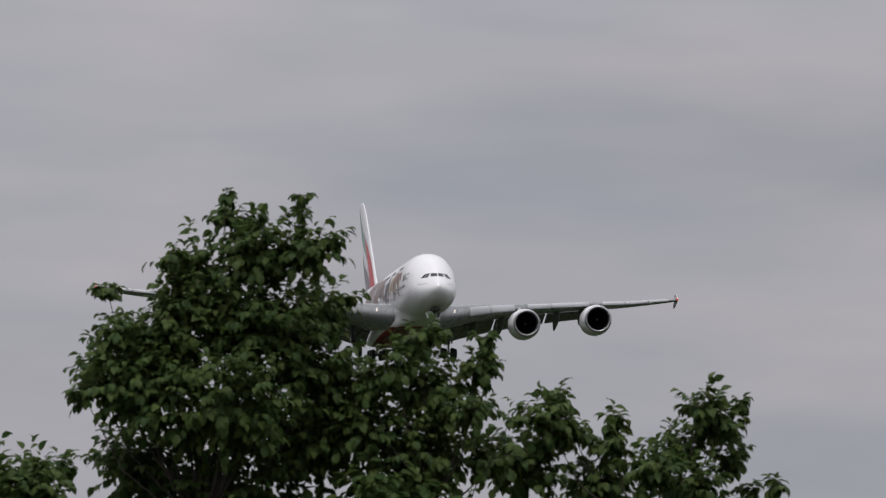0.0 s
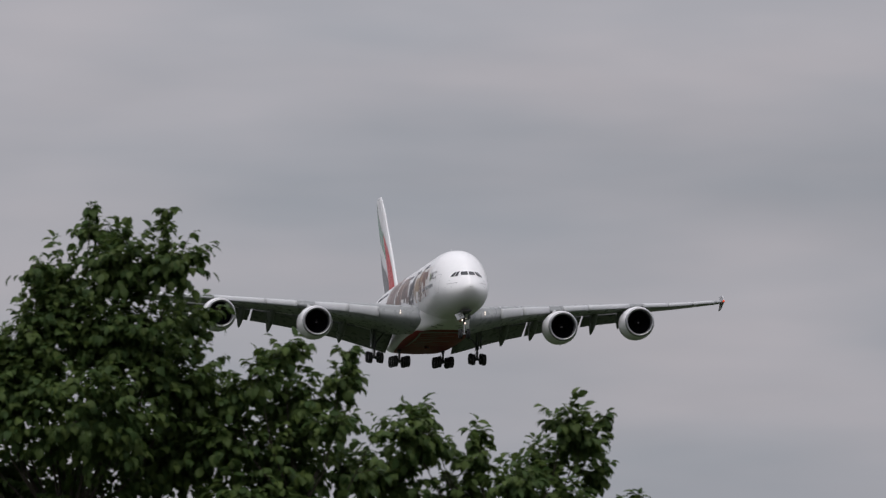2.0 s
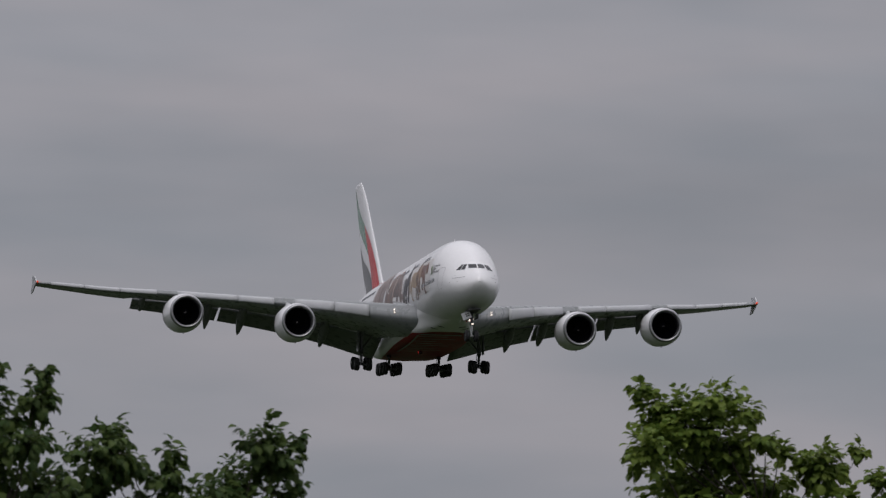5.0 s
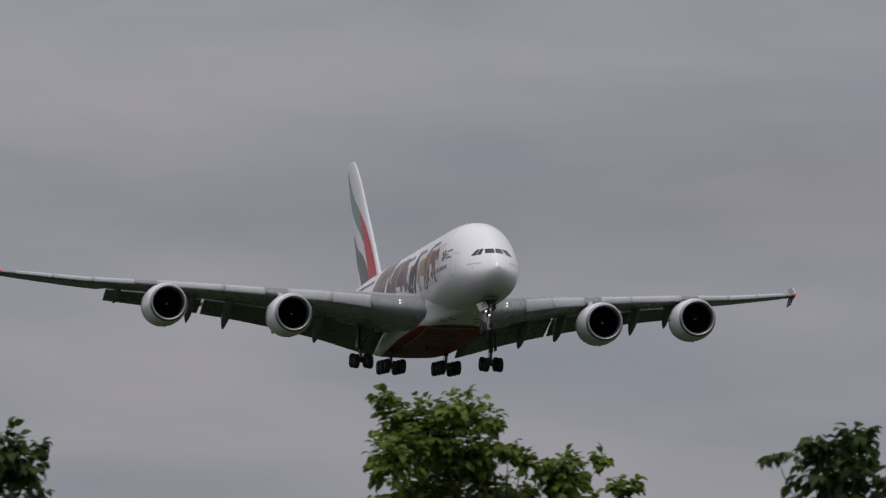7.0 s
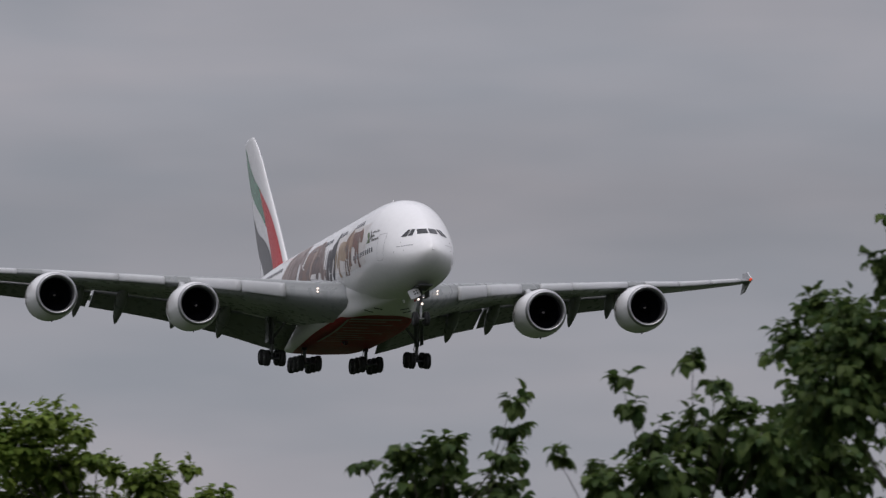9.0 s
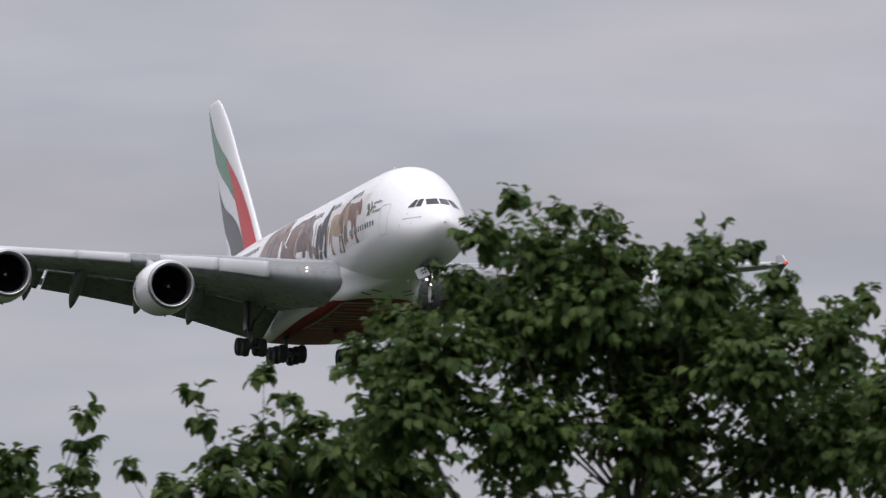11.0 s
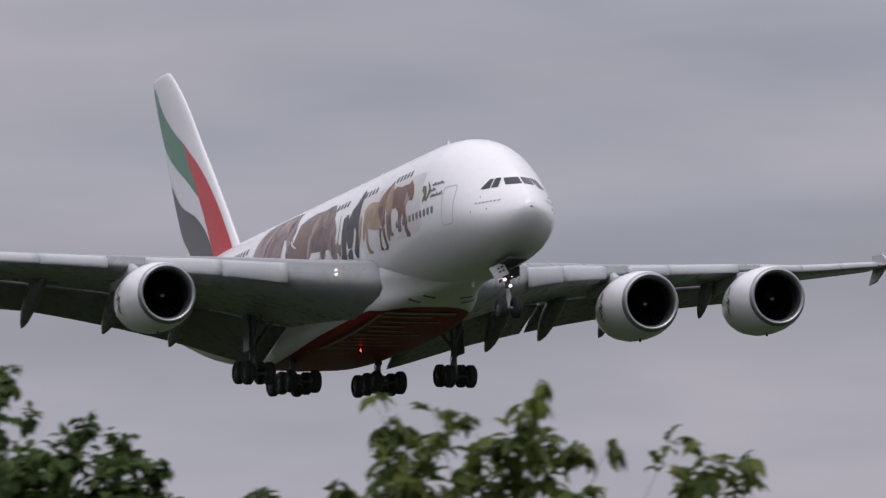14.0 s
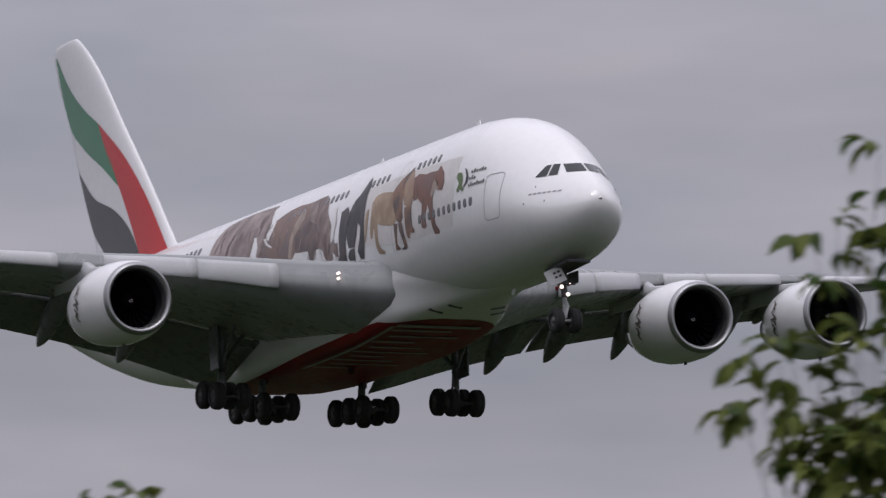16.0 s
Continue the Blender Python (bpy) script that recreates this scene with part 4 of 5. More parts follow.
def make_tailplane(side):
    rows, m = [], 12
    for f in np.linspace(0, 1, 16):
        x = 1.0 + 14.2 * f
        le, te = -58.4 - 10.2 * f, -68.2 - 3.6 * f
        chord, z = le - te, 2.0 + 1.5 * f
        g = [(1 - math.cos(math.pi * k / m)) / 2 for k in range(m + 1)]
        rows.append([(side * x, le - c * chord, z + foil(c, 0.10) * chord) for c in g] + [(side * x, le - c * chord, z - foil(c, 0.10) * chord) for c in g[::-1]])
    sheet("tailplane", rows, SLAT_GREY, plane, "pale grey horizontal tailplane", wrap=True, caps=True)


make_tailplane(1)
make_tailplane(-1)


# ---- landing gear ----
def wheel_meshes():
    tyre = [(-0.26, 0.36), (-0.27, 0.50), (-0.25, 0.60), (-0.18, 0.68), (-0.06, 0.705), (-0.055, 0.695), (0.055, 0.695), (0.06, 0.705), (0.18, 0.68), (0.25, 0.60), (0.27, 0.50), (0.26, 0.36)]
    rows = lathe(tyre, 28, "x")
    t = mesh_of("tyre", [p for r in rows for p in r], grid_faces(len(rows), 28, True), RUBBER)
    hub = [(-0.24, 0.0), (-0.24, 0.12), (-0.16, 0.14), (-0.14, 0.30), (-0.22, 0.37), (0.22, 0.37), (0.14, 0.30), (0.16, 0.14), (0.24, 0.12), (0.24, 0.0)]
    rows = lathe(hub, 20, "x")
    h = mesh_of("hub", [p for r in rows for p in r], grid_faces(len(rows), 20, True), HUB)
    return t, h


TYRE, HUB_MESH = wheel_meshes()


def add_wheel(parent, x, y, z, scale=1.0):
    m = Matrix.Translation((x, y, z)) @ Matrix.Diagonal((scale, scale, scale, 1))
    hold("tyre", TYRE, parent, at=m)
    hold("hub", HUB_MESH, parent, "pale grey wheel hub", at=m)


def rods(name, items, mat, parent, label="", n=10):
    verts, faces = [], []
    for path, radii in items:
        base = len(verts)
        rows = tube_rows(path, radii, n)
        verts += [p for r in rows for p in r]
        faces += grid_faces(len(rows), n, True, base)
        faces += [tuple(range(base, base + n)), tuple(range(base + (len(rows) - 1) * n, base + len(rows) * n))[::-1]]
    return hold(name, mesh_of(name, verts, faces, mat), parent, label)


def main_gear(x, y, top, axle, pairs, gauge, tilt, name):
    leg = rods(name, [([(x, y, top), (x, y, axle + 1.2)], [0.24, 0.22]), ([(x, y, axle + 1.25), (x, y, axle)], [0.14, 0.14]),
                      ([(x, y, axle + 1.6), (x, y + 2.2, top)], [0.09, 0.09]), ([(x, y, axle + 1.6), (x - math.copysign(1.7, x), y, top)], [0.11, 0.11]),
                      ([(x, y - 0.25, axle + 1.3), (x, y - 0.6, axle + 0.75), (x, y - 0.25, axle + 0.2)], [0.06, 0.06, 0.06]),
                      ([(x + 0.22, y + 0.1, axle + 1.5), (x + 0.3, y + 0.1, axle + 0.9), (x + 0.2, y + 0.2, axle + 0.15)], [0.03, 0.03, 0.03])],
               DULL_METAL, plane, "grey steel main landing gear leg lowered")
    pitch = 1.70
    span = (pairs - 1) / 2
    ends = []
    for k in range(pairs):
        d = (span - k) * pitch
        zz = axle + d * math.sin(radians(tilt))
        ends.append((x, y + d * math.cos(radians(tilt)), zz))
        for s in (-1, 1):
            add_wheel(leg, x + s * gauge / 2, ends[-1][1], zz)
    rods("bogie_beam", [([ends[0], ends[-1]], [0.17, 0.17])] + [([(x - gauge / 2, e[1], e[2]), (x + gauge / 2, e[1], e[2])], [0.09, 0.09]) for e in ends], DARK_METAL, leg, "dark bogie beam with axles")
    return leg


for s in (1, -1):
    wing_leg = main_gear(s * 6.42, -33.35, -2.6, -6.32, 2, 1.35, -9, "wing_gear")
    hold("gear_door", boxes_mesh("gear_door", [((s * 6.85, -33.3, -3.9), (0.07, 1.1, 2.2), None)], FLAP_GREY, 0.02), wing_leg, "dark grey leg door")
    body_leg = main_gear(s * 2.73, -36.8, -4.4, -6.40, 3, 1.53, -4, "body_gear")


def make_nose_gear():
    y, axle = -5.75, -6.32
    leg = rods("nose_gear", [([(0, y, -3.6), (0, y, -5.2)], [0.17, 0.15]), ([(0, y, -5.0), (0, y - 1.5, -3.7)], [0.07, 0.07]),
                             ([(-0.5, y + 0.2, -4.55), (0.5, y + 0.2, -4.55)], [0.05, 0.05]), ([(-0.2, y + 0.1, -3.8), (0.35, y + 0.2, -4.6)], [0.05, 0.05])],
               DARK_METAL, plane, "dark nose landing gear leg lowered")
    rods("strut", [([(0, y, -5.1), (0, y, axle)], [0.105, 0.10]), ([(-0.55, y, axle), (0.55, y, axle)], [0.08, 0.08]),
                   ([(0, y + 0.12, -5.25), (0, y + 0.42, -5.65), (0, y + 0.1, axle + 0.1)], [0.045, 0.045, 0.045])], HUB_PALE, leg, "pale grey lower strut and torque link")
    for s in (-1, 1):
        add_wheel(leg, s * 0.47, y, axle, 0.88)
    d = hold("nose_gear_door", boxes_mesh("nose_gear_door", [((0, 0, 0), (0.95, 0.06, 0.80), None)], WHITE, 0.03), leg, "white nose gear door",
             at=Matrix.Translation((0.62, y + 0.35, -4.22)) @ pose(0, 0, 0, 8, 24, -6))
    for dx, dz in ((-0.02, 0.14), (-0.24, 0.14), (-0.02, -0.08), (-0.24, -0.08)):
        hold("door_lettering_bar", boxes_mesh("door_lettering_bar", [((dx, 0.034, dz), (0.15, 0.006, 0.11), None)], LOGO_GREY), leg, at=d.matrix_basis.copy())
    hold("red_flag_box", boxes_mesh("red_flag_box", [((0.62, y + 0.5, -4.85), (0.10, 0.24, 0.18), None)], BELLY_RED, 0.02), leg, "small red fitting")
    hold("rear_door", boxes_mesh("rear_door", [((-0.72, y - 0.7, -4.15), (0.06, 1.6, 0.6), None)], DARK_METAL, 0.02), leg, "dark rear gear door")
    for x, z, k in ((0.28, -4.72, 0.95), (-0.05, -5.08, 0.95), (-0.16, -4.55, 0.35)):
        sheet("taxi_light", lathe([(0.07, 0.001), (0.06, 0.06), (0.01, 0.105), (-0.06, 0.09)], 12), LAMP, leg, "lit landing light on the nose gear", wrap=True,
              at=Matrix.Translation((x, y + 0.33, z)) @ Matrix.Diagonal((k, k, k, 1)))
    hold("wheel_well", boxes_mesh("wheel_well", [((0, y + 0.5, -3.72), (1.25, 2.6, 0.14), pose(0, 0, 0, 3).to_3x3())], DARK_METAL, 0.02), leg, "dark open nose wheel well")


make_nose_gear()
for x, y, z, h in ((0, -14.0, 4.2, 0.45), (0, -26.0, 4.2, 0.4), (0.0, -10.5, -4.2, -0.35)):
    hold("antenna", boxes_mesh("antenna", [((x, y, z + h / 2), (0.05, 0.4, abs(h)), pose(0, 0, 0, 18 if h > 0 else -18).to_3x3())], WHITE, 0.015), fuselage, "white blade antenna")
beacon = sheet("beacon", lathe([(0.06, 0.17), (-0.20, 0.17), (-0.26, 0.12), (-0.28, 0.001)], 20, "z"), BEACON_RED, plane, "red rotating belly beacon", wrap=True, at=Matrix.Translation((0.5, -30.7, -5.16)))
rows = [[(0.178 * math.cos(a), 0.178 * math.sin(a), z) for a in np.linspace(-0.16, 0.16, 5)] for z in (-0.19, -0.10, 0.0)]
sheet("beacon_window", rows, BEACON_LIT, beacon, "lit red window of the beacon drum")
shroud = boxes_mesh("beacon_shroud", [((0.28, 0.05, -0.10), (0.26, 0.012, 0.26), None), ((0.28, -0.05, -0.10), (0.26, 0.012, 0.26), None), ((0.28, 0, 0.035), (0.26, 0.11, 0.012), None)], DARK_METAL)
hold("beacon_shroud", shroud, beacon, "dark shroud beside the beacon window")


# ---- trees ----
def leaf_template(width):
    """A drooping leaf folded along its midrib, 1 long along +y."""
    v = [(0, 0, 0)]
    for f, w in ((0.25, 0.80), (0.55, 1.0), (0.82, 0.55)):
        drop = -0.42 * f * f
        v += [(-width * w, f, drop + 0.10 * w), (0, f, drop - 0.02), (width * w, f, drop + 0.10 * w)]
    v.append((0, 0.96, -0.50))
    return np.array(v, float), [(0, 2, 1), (0, 3, 2), (1, 2, 5, 4), (2, 3, 6, 5), (4, 5, 8, 7), (5, 6, 9, 8), (7, 8, 10), (8, 9, 10)]


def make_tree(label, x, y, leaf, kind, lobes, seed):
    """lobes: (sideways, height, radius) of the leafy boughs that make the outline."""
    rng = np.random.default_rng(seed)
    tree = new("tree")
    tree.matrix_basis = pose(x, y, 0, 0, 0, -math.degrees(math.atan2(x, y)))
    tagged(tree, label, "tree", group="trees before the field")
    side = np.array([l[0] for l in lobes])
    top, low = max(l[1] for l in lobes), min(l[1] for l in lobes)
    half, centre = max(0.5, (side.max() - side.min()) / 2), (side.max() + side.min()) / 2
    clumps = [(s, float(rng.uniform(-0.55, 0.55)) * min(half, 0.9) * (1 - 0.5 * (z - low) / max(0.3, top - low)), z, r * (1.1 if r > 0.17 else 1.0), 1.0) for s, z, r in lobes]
    z = low - (0.40 if kind != "ash" else 0.60)
    while z > top * 0.33:
        f = (z - top * 0.3) / max(0.1, low - top * 0.3)
        wide = half * (0.75 + 0.45 * math.sin(math.pi * min(1, f)))
        for k in range(5):
            a, q = rng.uniform(0, 2 * math.pi), wide * math.sqrt(rng.uniform(0.1, 1))
            clumps.append((centre + q * math.cos(a), q * math.sin(a), z + rng.uniform(-0.25, 0.05), rng.uniform(0.33, 0.42), 0.45))
        z -= 0.55
    # trunk
    path = [(0, 0, -0.05), (0.03, 0.02, top * 0.15), (centre * 0.25, 0.03, top * 0.3), (centre * 0.5, 0, top * 0.45), (centre * 0.8, 0.0, low - 0.7), (centre, 0, low - 0.25)]
    r0 = 0.014 * top
    sheet("trunk", tube_rows(path, [r0 * 1.35, r0, r0 * 0.85, r0 * 0.65, r0 * 0.3, r0 * 0.12], 10), BARK, tree, "grey-brown tapering trunk", wrap=True, caps=True)
    P, D, S = [], [], []
    for s, d, z, r, dens in clumps:
        start = min(max(z - 0.25 - 0.8 * math.hypot(s - centre, d), top * 0.22), low - 0.3)
        i = max(k for k in range(5) if path[k][2] <= start + 1e-6)
        a = Vector(path[i]).lerp(Vector(path[i + 1]), (start - path[i][2]) / (path[i + 1][2] - path[i][2]))
        b = Vector((s, d, z))
        mid = a.lerp(b, 0.55) + Vector((0.12 * (b.x - a.x), 0.12 * (b.y - a.y), -0.06 * (b - a).length))
        thin = (0.065 if kind != "ash" else 0.04) * r0 * (0.5 + r)
        rows = tube_rows([a, a.lerp(mid, 0.5), mid, mid.lerp(b, 0.6), b], [thin * 2.2, thin * 1.8, thin * 1.3, thin * 0.9, thin * 0.5], 5)
        verts, faces = [p for q in rows for p in q], grid_faces(5, 5, True)
        # leafy shoots that leave the bough
        per = 7 if kind != "ash" else 6
        count = max(1 if kind != "ash" else 2, int(round(dens * (45 if kind != "ash" else 58) * (r / leaf) ** 2 / per)))
        for _k in range(min(count, 250)):
            u = rng.normal(0, 1, 3)
            u[2] = u[2] * 0.9 + 0.15
            u /= np.linalg.norm(u)
            reach = min(max(r, leaf * 0.8), leaf * 3.2)
            along = rng.uniform(0.5, 1.0) if kind == "ash" and dens == 1.0 and _k % 3 else 1.0
            p0 = np.array(mid.lerp(b, along)) + u * max(0.0, (rng.uniform(0.1, 1.0) ** 0.5) * r * (1.28 if _k % 4 == 0 and u[2] > -0.2 else 0.92) - reach * 0.7)
            p1 = p0 + u * reach * 0.55 + np.array((0, 0, 0.12 * reach))
            p2 = p0 + u * reach * 0.95
            if _k < 8:
                rows = tube_rows([p0, p1, p2], [thin * 0.55, thin * 0.4, thin * 0.25], 4)
                faces += grid_faces(3, 4, True, len(verts))
                verts += [p for q in rows for p in q]
            flat = np.cross(u, (0, 0, 1.0))
            flat /= np.linalg.norm(flat) + 1e-6
            for m in range(per):
                f = (m + rng.uniform(0, 0.8)) / per
                at = p0 * (1 - f) ** 2 + 2 * p1 * f * (1 - f) + p2 * f * f
                way = u * (0.35 + 0.6 * f) + flat * (1 if m % 2 else -1) * rng.uniform(0.4, 1.0) * (1.1 - 0.7 * f) + rng.normal(0, 0.22, 3)
                way[2] -= rng.uniform(0.2, 0.7) if kind == "maple" else rng.uniform(0.1, 0.35)
                P.append(at)
                D.append(way / np.linalg.norm(way))
                S.append(leaf * rng.uniform(0.7, 1.2) * (1.0 if dens == 1.0 else 1.35))
        hold("limb", mesh_of("limb", verts, faces, BARK), tree)
    # leaves
    TV, TF = leaf_template(0.36 if kind == "maple" else 0.40 if kind == "lime" else 0.25)
    P, D, S = np.array(P), np.array(D), np.array(S)
    n = len(P)
    X = np.cross(D, np.tile((0, 0, 1.0), (n, 1)) + rng.normal(0, 0.3, (n, 3)))
    X /= np.linalg.norm(X, axis=1)[:, None]
    Z = np.cross(X, D)
    V = P[:, None, :] + S[:, None, None] * (TV[None, :, 0:1] * X[:, None, :] + TV[None, :, 1:2] * D[:, None, :] + TV[None, :, 2:3] * Z[:, None, :])
    k = len(TV)
    F = [tuple(i + k * j for i in q) for j in range(n) for q in TF]
    me = mesh_of("crown", V.reshape(-1, 3).tolist(), F, {"maple": MAPLE, "lime": LIME, "ash": ASH}[kind])
    tagged(hold("crown", me, tree, "leafy uneven crown"), kind="stuff")
    return tree


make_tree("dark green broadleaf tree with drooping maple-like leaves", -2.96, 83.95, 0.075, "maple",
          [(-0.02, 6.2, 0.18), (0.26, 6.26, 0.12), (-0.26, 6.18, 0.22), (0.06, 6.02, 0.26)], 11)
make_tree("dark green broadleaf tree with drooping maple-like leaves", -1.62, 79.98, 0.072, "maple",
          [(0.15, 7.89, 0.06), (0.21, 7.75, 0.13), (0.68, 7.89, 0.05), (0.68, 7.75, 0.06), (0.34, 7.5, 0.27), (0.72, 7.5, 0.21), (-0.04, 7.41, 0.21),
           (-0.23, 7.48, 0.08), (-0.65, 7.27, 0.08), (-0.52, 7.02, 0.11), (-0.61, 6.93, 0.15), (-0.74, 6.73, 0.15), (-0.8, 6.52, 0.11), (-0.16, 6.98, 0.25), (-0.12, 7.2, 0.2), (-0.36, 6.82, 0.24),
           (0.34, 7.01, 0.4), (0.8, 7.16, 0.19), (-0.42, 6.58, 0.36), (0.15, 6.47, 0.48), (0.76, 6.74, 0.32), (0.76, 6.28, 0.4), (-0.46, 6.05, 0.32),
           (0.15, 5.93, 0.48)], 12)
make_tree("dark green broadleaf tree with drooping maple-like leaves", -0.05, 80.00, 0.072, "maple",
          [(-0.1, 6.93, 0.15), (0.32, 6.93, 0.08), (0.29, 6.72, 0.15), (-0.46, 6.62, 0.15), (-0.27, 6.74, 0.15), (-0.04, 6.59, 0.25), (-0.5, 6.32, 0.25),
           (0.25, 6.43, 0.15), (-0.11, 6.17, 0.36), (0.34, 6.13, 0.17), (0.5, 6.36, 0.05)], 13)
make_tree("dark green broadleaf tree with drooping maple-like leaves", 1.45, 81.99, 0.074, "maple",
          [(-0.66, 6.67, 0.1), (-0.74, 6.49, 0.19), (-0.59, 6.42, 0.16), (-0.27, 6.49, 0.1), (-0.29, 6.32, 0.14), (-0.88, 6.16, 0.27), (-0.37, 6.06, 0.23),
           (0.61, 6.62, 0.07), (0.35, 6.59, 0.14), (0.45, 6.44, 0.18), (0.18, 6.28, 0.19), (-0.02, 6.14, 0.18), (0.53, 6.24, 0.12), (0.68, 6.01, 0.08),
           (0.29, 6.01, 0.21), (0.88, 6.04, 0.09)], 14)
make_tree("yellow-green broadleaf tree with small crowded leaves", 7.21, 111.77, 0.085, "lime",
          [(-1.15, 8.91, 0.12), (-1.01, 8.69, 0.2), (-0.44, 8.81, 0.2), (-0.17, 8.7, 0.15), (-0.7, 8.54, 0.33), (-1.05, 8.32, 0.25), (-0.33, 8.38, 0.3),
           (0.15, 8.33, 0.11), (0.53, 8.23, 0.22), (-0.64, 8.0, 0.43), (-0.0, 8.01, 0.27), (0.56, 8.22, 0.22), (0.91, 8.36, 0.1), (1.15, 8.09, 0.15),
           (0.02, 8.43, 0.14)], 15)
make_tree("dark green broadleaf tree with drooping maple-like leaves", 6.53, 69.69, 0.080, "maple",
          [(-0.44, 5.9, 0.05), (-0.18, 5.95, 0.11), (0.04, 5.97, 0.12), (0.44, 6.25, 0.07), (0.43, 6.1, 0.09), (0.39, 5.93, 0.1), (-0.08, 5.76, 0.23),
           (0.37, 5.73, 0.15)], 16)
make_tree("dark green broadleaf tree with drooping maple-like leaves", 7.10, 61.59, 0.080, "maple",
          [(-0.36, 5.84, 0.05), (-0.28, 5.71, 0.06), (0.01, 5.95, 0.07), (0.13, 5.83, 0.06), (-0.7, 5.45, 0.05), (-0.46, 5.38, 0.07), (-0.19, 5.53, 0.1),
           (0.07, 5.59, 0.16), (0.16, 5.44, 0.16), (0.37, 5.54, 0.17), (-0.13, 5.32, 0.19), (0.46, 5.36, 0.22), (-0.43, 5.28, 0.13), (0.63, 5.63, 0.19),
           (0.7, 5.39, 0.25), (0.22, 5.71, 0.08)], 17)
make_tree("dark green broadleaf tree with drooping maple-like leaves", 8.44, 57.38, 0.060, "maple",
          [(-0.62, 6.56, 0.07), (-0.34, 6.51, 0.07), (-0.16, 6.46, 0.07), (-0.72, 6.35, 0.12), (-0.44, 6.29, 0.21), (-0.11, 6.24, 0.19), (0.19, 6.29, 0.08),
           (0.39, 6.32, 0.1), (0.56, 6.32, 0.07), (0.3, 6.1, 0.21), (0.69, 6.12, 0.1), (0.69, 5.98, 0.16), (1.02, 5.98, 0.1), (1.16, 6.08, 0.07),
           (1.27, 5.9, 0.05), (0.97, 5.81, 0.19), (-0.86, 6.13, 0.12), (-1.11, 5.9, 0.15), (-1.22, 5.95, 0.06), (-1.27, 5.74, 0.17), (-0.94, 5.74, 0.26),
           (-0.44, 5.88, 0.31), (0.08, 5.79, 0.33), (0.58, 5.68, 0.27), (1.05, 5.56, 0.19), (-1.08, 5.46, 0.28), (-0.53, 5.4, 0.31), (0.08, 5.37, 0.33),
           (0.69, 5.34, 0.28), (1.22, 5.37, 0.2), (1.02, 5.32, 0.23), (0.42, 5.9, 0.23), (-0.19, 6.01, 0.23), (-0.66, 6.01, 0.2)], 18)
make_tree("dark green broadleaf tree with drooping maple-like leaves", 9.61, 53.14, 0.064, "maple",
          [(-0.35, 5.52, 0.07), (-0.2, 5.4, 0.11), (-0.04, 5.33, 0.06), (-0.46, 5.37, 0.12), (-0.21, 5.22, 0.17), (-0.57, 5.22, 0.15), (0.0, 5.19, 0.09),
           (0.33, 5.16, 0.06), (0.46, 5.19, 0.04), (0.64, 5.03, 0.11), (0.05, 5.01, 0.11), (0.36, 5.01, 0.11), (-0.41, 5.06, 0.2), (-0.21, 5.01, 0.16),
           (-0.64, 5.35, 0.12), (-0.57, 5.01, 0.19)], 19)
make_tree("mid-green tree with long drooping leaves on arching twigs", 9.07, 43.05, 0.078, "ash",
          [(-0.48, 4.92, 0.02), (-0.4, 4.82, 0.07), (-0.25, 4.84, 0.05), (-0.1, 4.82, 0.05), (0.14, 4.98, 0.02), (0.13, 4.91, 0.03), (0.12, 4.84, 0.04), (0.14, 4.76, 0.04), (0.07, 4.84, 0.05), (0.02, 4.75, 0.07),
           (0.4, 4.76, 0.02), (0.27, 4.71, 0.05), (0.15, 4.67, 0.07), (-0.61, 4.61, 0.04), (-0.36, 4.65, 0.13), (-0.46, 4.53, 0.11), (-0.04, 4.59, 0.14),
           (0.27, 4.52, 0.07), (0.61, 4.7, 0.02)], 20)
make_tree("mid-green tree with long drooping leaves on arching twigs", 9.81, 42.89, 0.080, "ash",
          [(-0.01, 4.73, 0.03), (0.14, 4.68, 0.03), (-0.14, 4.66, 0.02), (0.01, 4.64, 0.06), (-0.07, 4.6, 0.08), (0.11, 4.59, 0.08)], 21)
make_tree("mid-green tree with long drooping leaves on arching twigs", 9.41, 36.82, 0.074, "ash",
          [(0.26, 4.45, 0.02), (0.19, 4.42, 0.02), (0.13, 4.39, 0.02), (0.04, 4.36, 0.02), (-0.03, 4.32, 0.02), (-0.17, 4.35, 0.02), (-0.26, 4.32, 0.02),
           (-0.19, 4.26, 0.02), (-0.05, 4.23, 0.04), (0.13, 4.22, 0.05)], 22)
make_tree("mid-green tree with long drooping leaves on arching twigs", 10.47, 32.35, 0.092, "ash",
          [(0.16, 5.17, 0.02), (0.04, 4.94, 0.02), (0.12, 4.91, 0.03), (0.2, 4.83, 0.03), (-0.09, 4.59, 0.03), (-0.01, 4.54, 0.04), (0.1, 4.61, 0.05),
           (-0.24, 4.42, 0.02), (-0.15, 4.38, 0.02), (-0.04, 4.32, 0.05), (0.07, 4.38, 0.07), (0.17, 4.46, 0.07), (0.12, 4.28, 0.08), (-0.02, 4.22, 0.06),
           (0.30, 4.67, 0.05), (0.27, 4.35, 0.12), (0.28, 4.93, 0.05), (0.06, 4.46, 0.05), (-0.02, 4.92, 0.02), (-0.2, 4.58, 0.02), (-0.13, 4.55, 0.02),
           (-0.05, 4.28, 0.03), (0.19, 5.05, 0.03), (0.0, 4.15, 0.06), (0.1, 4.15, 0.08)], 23)


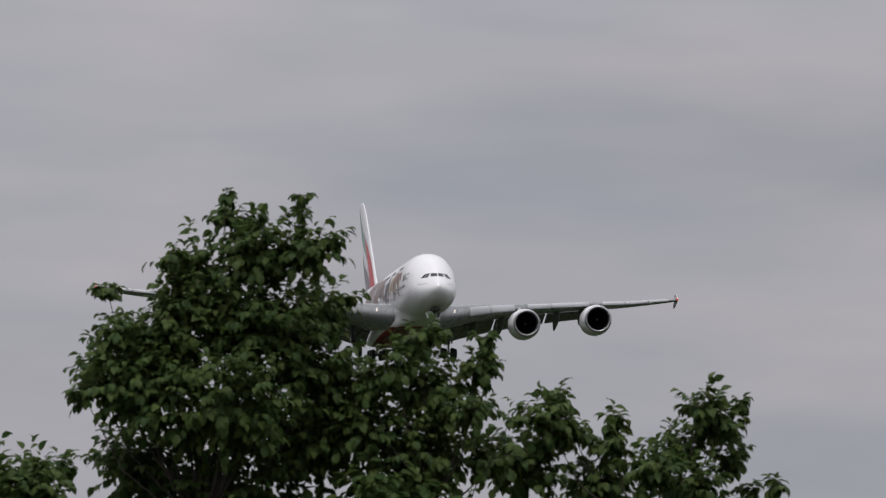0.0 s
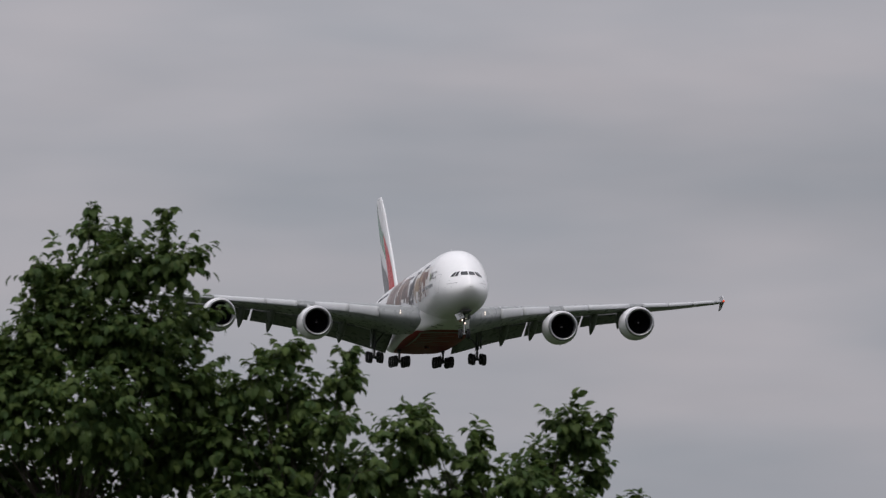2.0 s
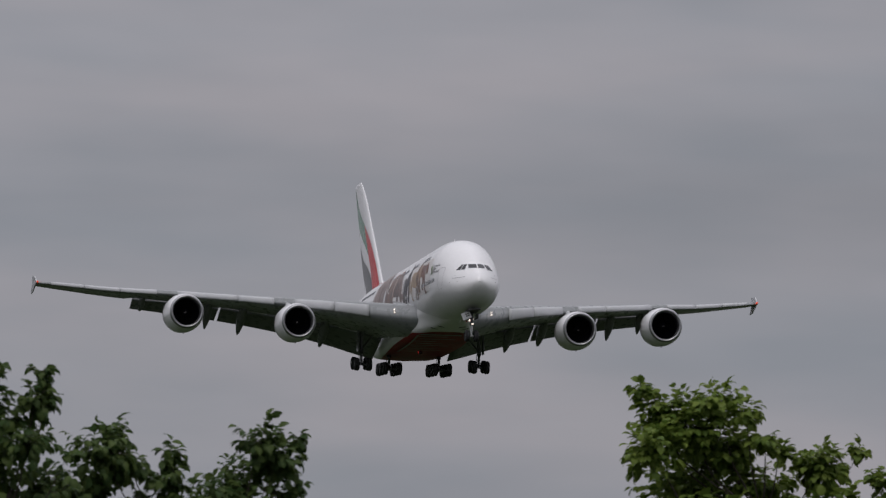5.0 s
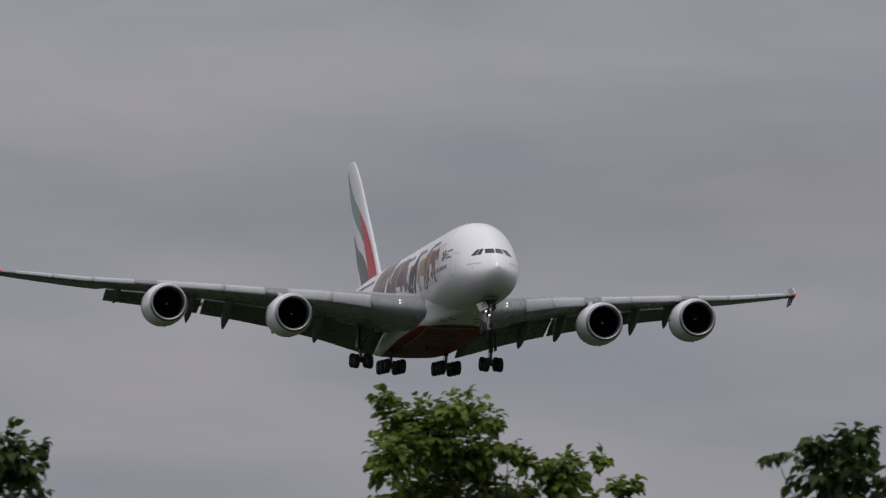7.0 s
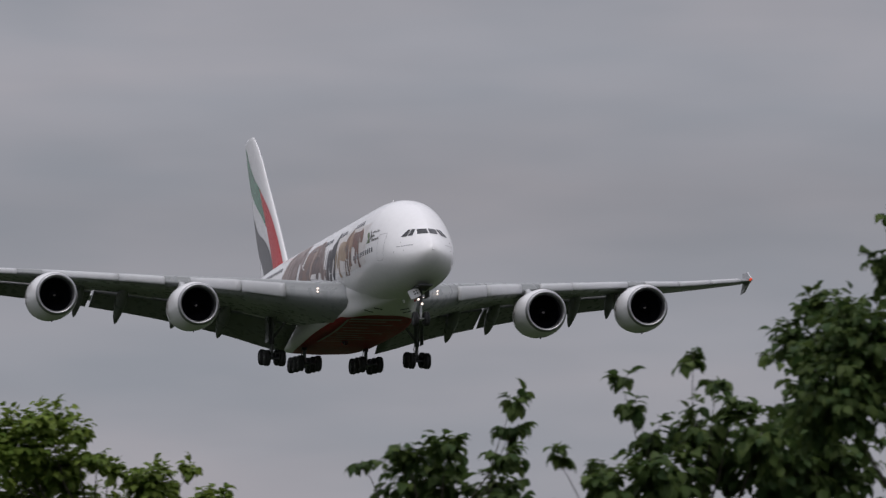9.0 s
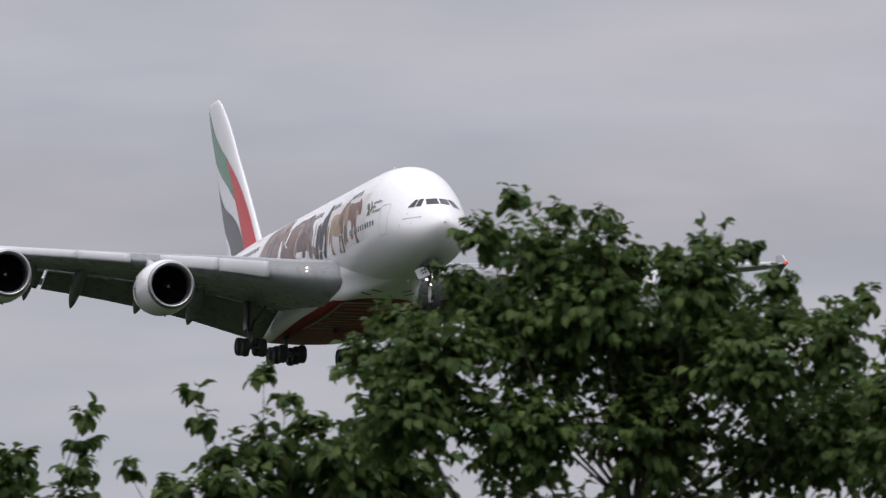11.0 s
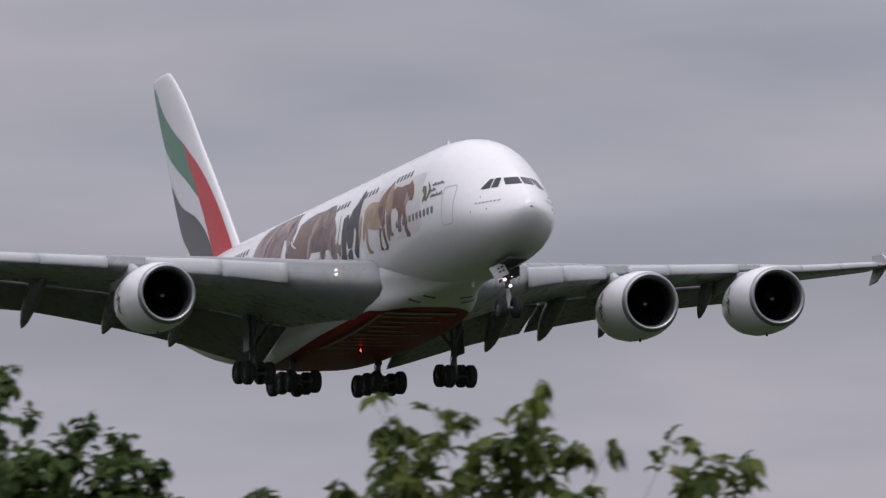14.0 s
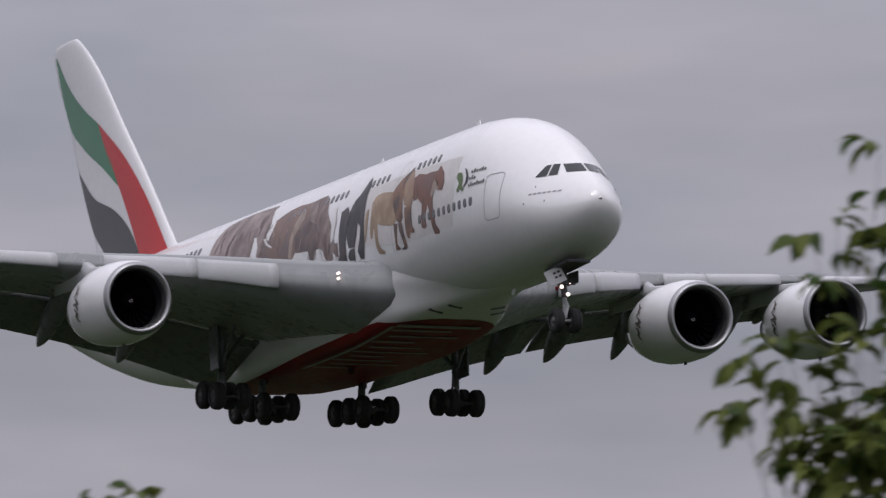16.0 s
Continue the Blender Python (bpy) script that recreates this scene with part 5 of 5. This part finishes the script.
# ---- what moves ----
# seconds, place of the nose tip, heading, pitch, roll
FLIGHT = [
    (0.0, -0.26, 1551.80, 111.18, -170.843, 2.373, -0.552),
    (0.5, 5.03, 1520.24, 109.39, -170.873, 2.421, -0.525),
    (1.0, 10.10, 1488.68, 107.72, -170.926, 2.468, -0.449),
    (1.5, 14.96, 1457.12, 106.07, -170.979, 2.516, -0.366),
    (2.0, 19.91, 1425.56, 104.31, -170.934, 2.564, -0.315),
    (2.5, 24.87, 1394.00, 102.48, -170.910, 2.611, -0.301),
    (3.0, 29.73, 1362.44, 100.82, -170.894, 2.659, -0.326),
    (3.5, 34.67, 1330.88, 99.12, -170.923, 2.707, -0.353),
    (4.0, 39.74, 1299.32, 97.39, -170.815, 2.754, -0.338),
    (4.5, 44.94, 1267.76, 95.63, -170.800, 2.802, -0.286),
    (5.0, 50.16, 1236.20, 93.93, -170.859, 2.850, -0.263),
    (5.5, 55.40, 1204.64, 92.23, -170.927, 2.898, -0.243),
    (6.0, 60.63, 1173.08, 90.53, -170.998, 2.946, -0.225),
    (6.5, 65.84, 1141.52, 88.82, -171.068, 2.994, -0.207),
    (7.0, 71.02, 1109.96, 87.07, -171.130, 3.043, -0.189),
    (7.5, 75.88, 1078.40, 85.08, -171.142, 3.091, -0.177),
    (8.0, 81.50, 1046.84, 83.39, -171.269, 3.139, -0.039),
    (8.5, 86.78, 1015.28, 81.72, -171.375, 3.187, -0.050),
    (9.0, 92.03, 983.72, 80.05, -171.477, 3.235, -0.077),
    (9.5, 97.25, 952.16, 78.38, -171.579, 3.283, -0.113),
    (10.0, 102.46, 920.60, 76.71, -171.686, 3.332, -0.151),
    (10.5, 107.65, 889.04, 75.05, -171.801, 3.380, -0.184),
    (11.0, 112.62, 857.48, 73.50, -171.998, 3.428, -0.213),
    (11.5, 117.66, 825.92, 71.91, -172.065, 3.477, -0.441),
    (12.0, 122.94, 794.36, 70.51, -172.017, 3.525, -0.529),
    (12.5, 127.92, 762.80, 68.75, -172.025, 3.572, -0.790),
    (13.0, 132.82, 731.24, 66.83, -172.045, 3.620, -0.511),
    (13.5, 137.79, 699.68, 65.26, -172.075, 3.668, -0.391),
    (14.0, 143.12, 668.12, 63.93, -172.106, 3.716, -0.385),
    (14.5, 148.39, 636.56, 62.24, -172.208, 3.764, -0.433),
    (15.0, 153.72, 605.00, 60.30, -172.284, 3.812, -0.212),
    (15.5, 158.93, 573.44, 58.91, -172.392, 3.860, 0.261),
    (16.0, 164.63, 541.88, 58.05, -172.457, 3.907, 0.662),
]


def motions():
    walk(plane, [(t, pose(x, y, z, 0, 0, h) @ pose(0, 0, 0, p) @ pose(0, 0, 0, 0, r)) for t, x, y, z, h, p, r in FLIGHT])
    # the beacon drum turns once in 4.4 seconds
    walk(beacon, [(0.5 * k, pose(0.5, -30.7, -5.16, 0, 0, 68.0 + (0.5 * k - 14.0) * 360 / 4.4)) for k in range(33)])


motions()
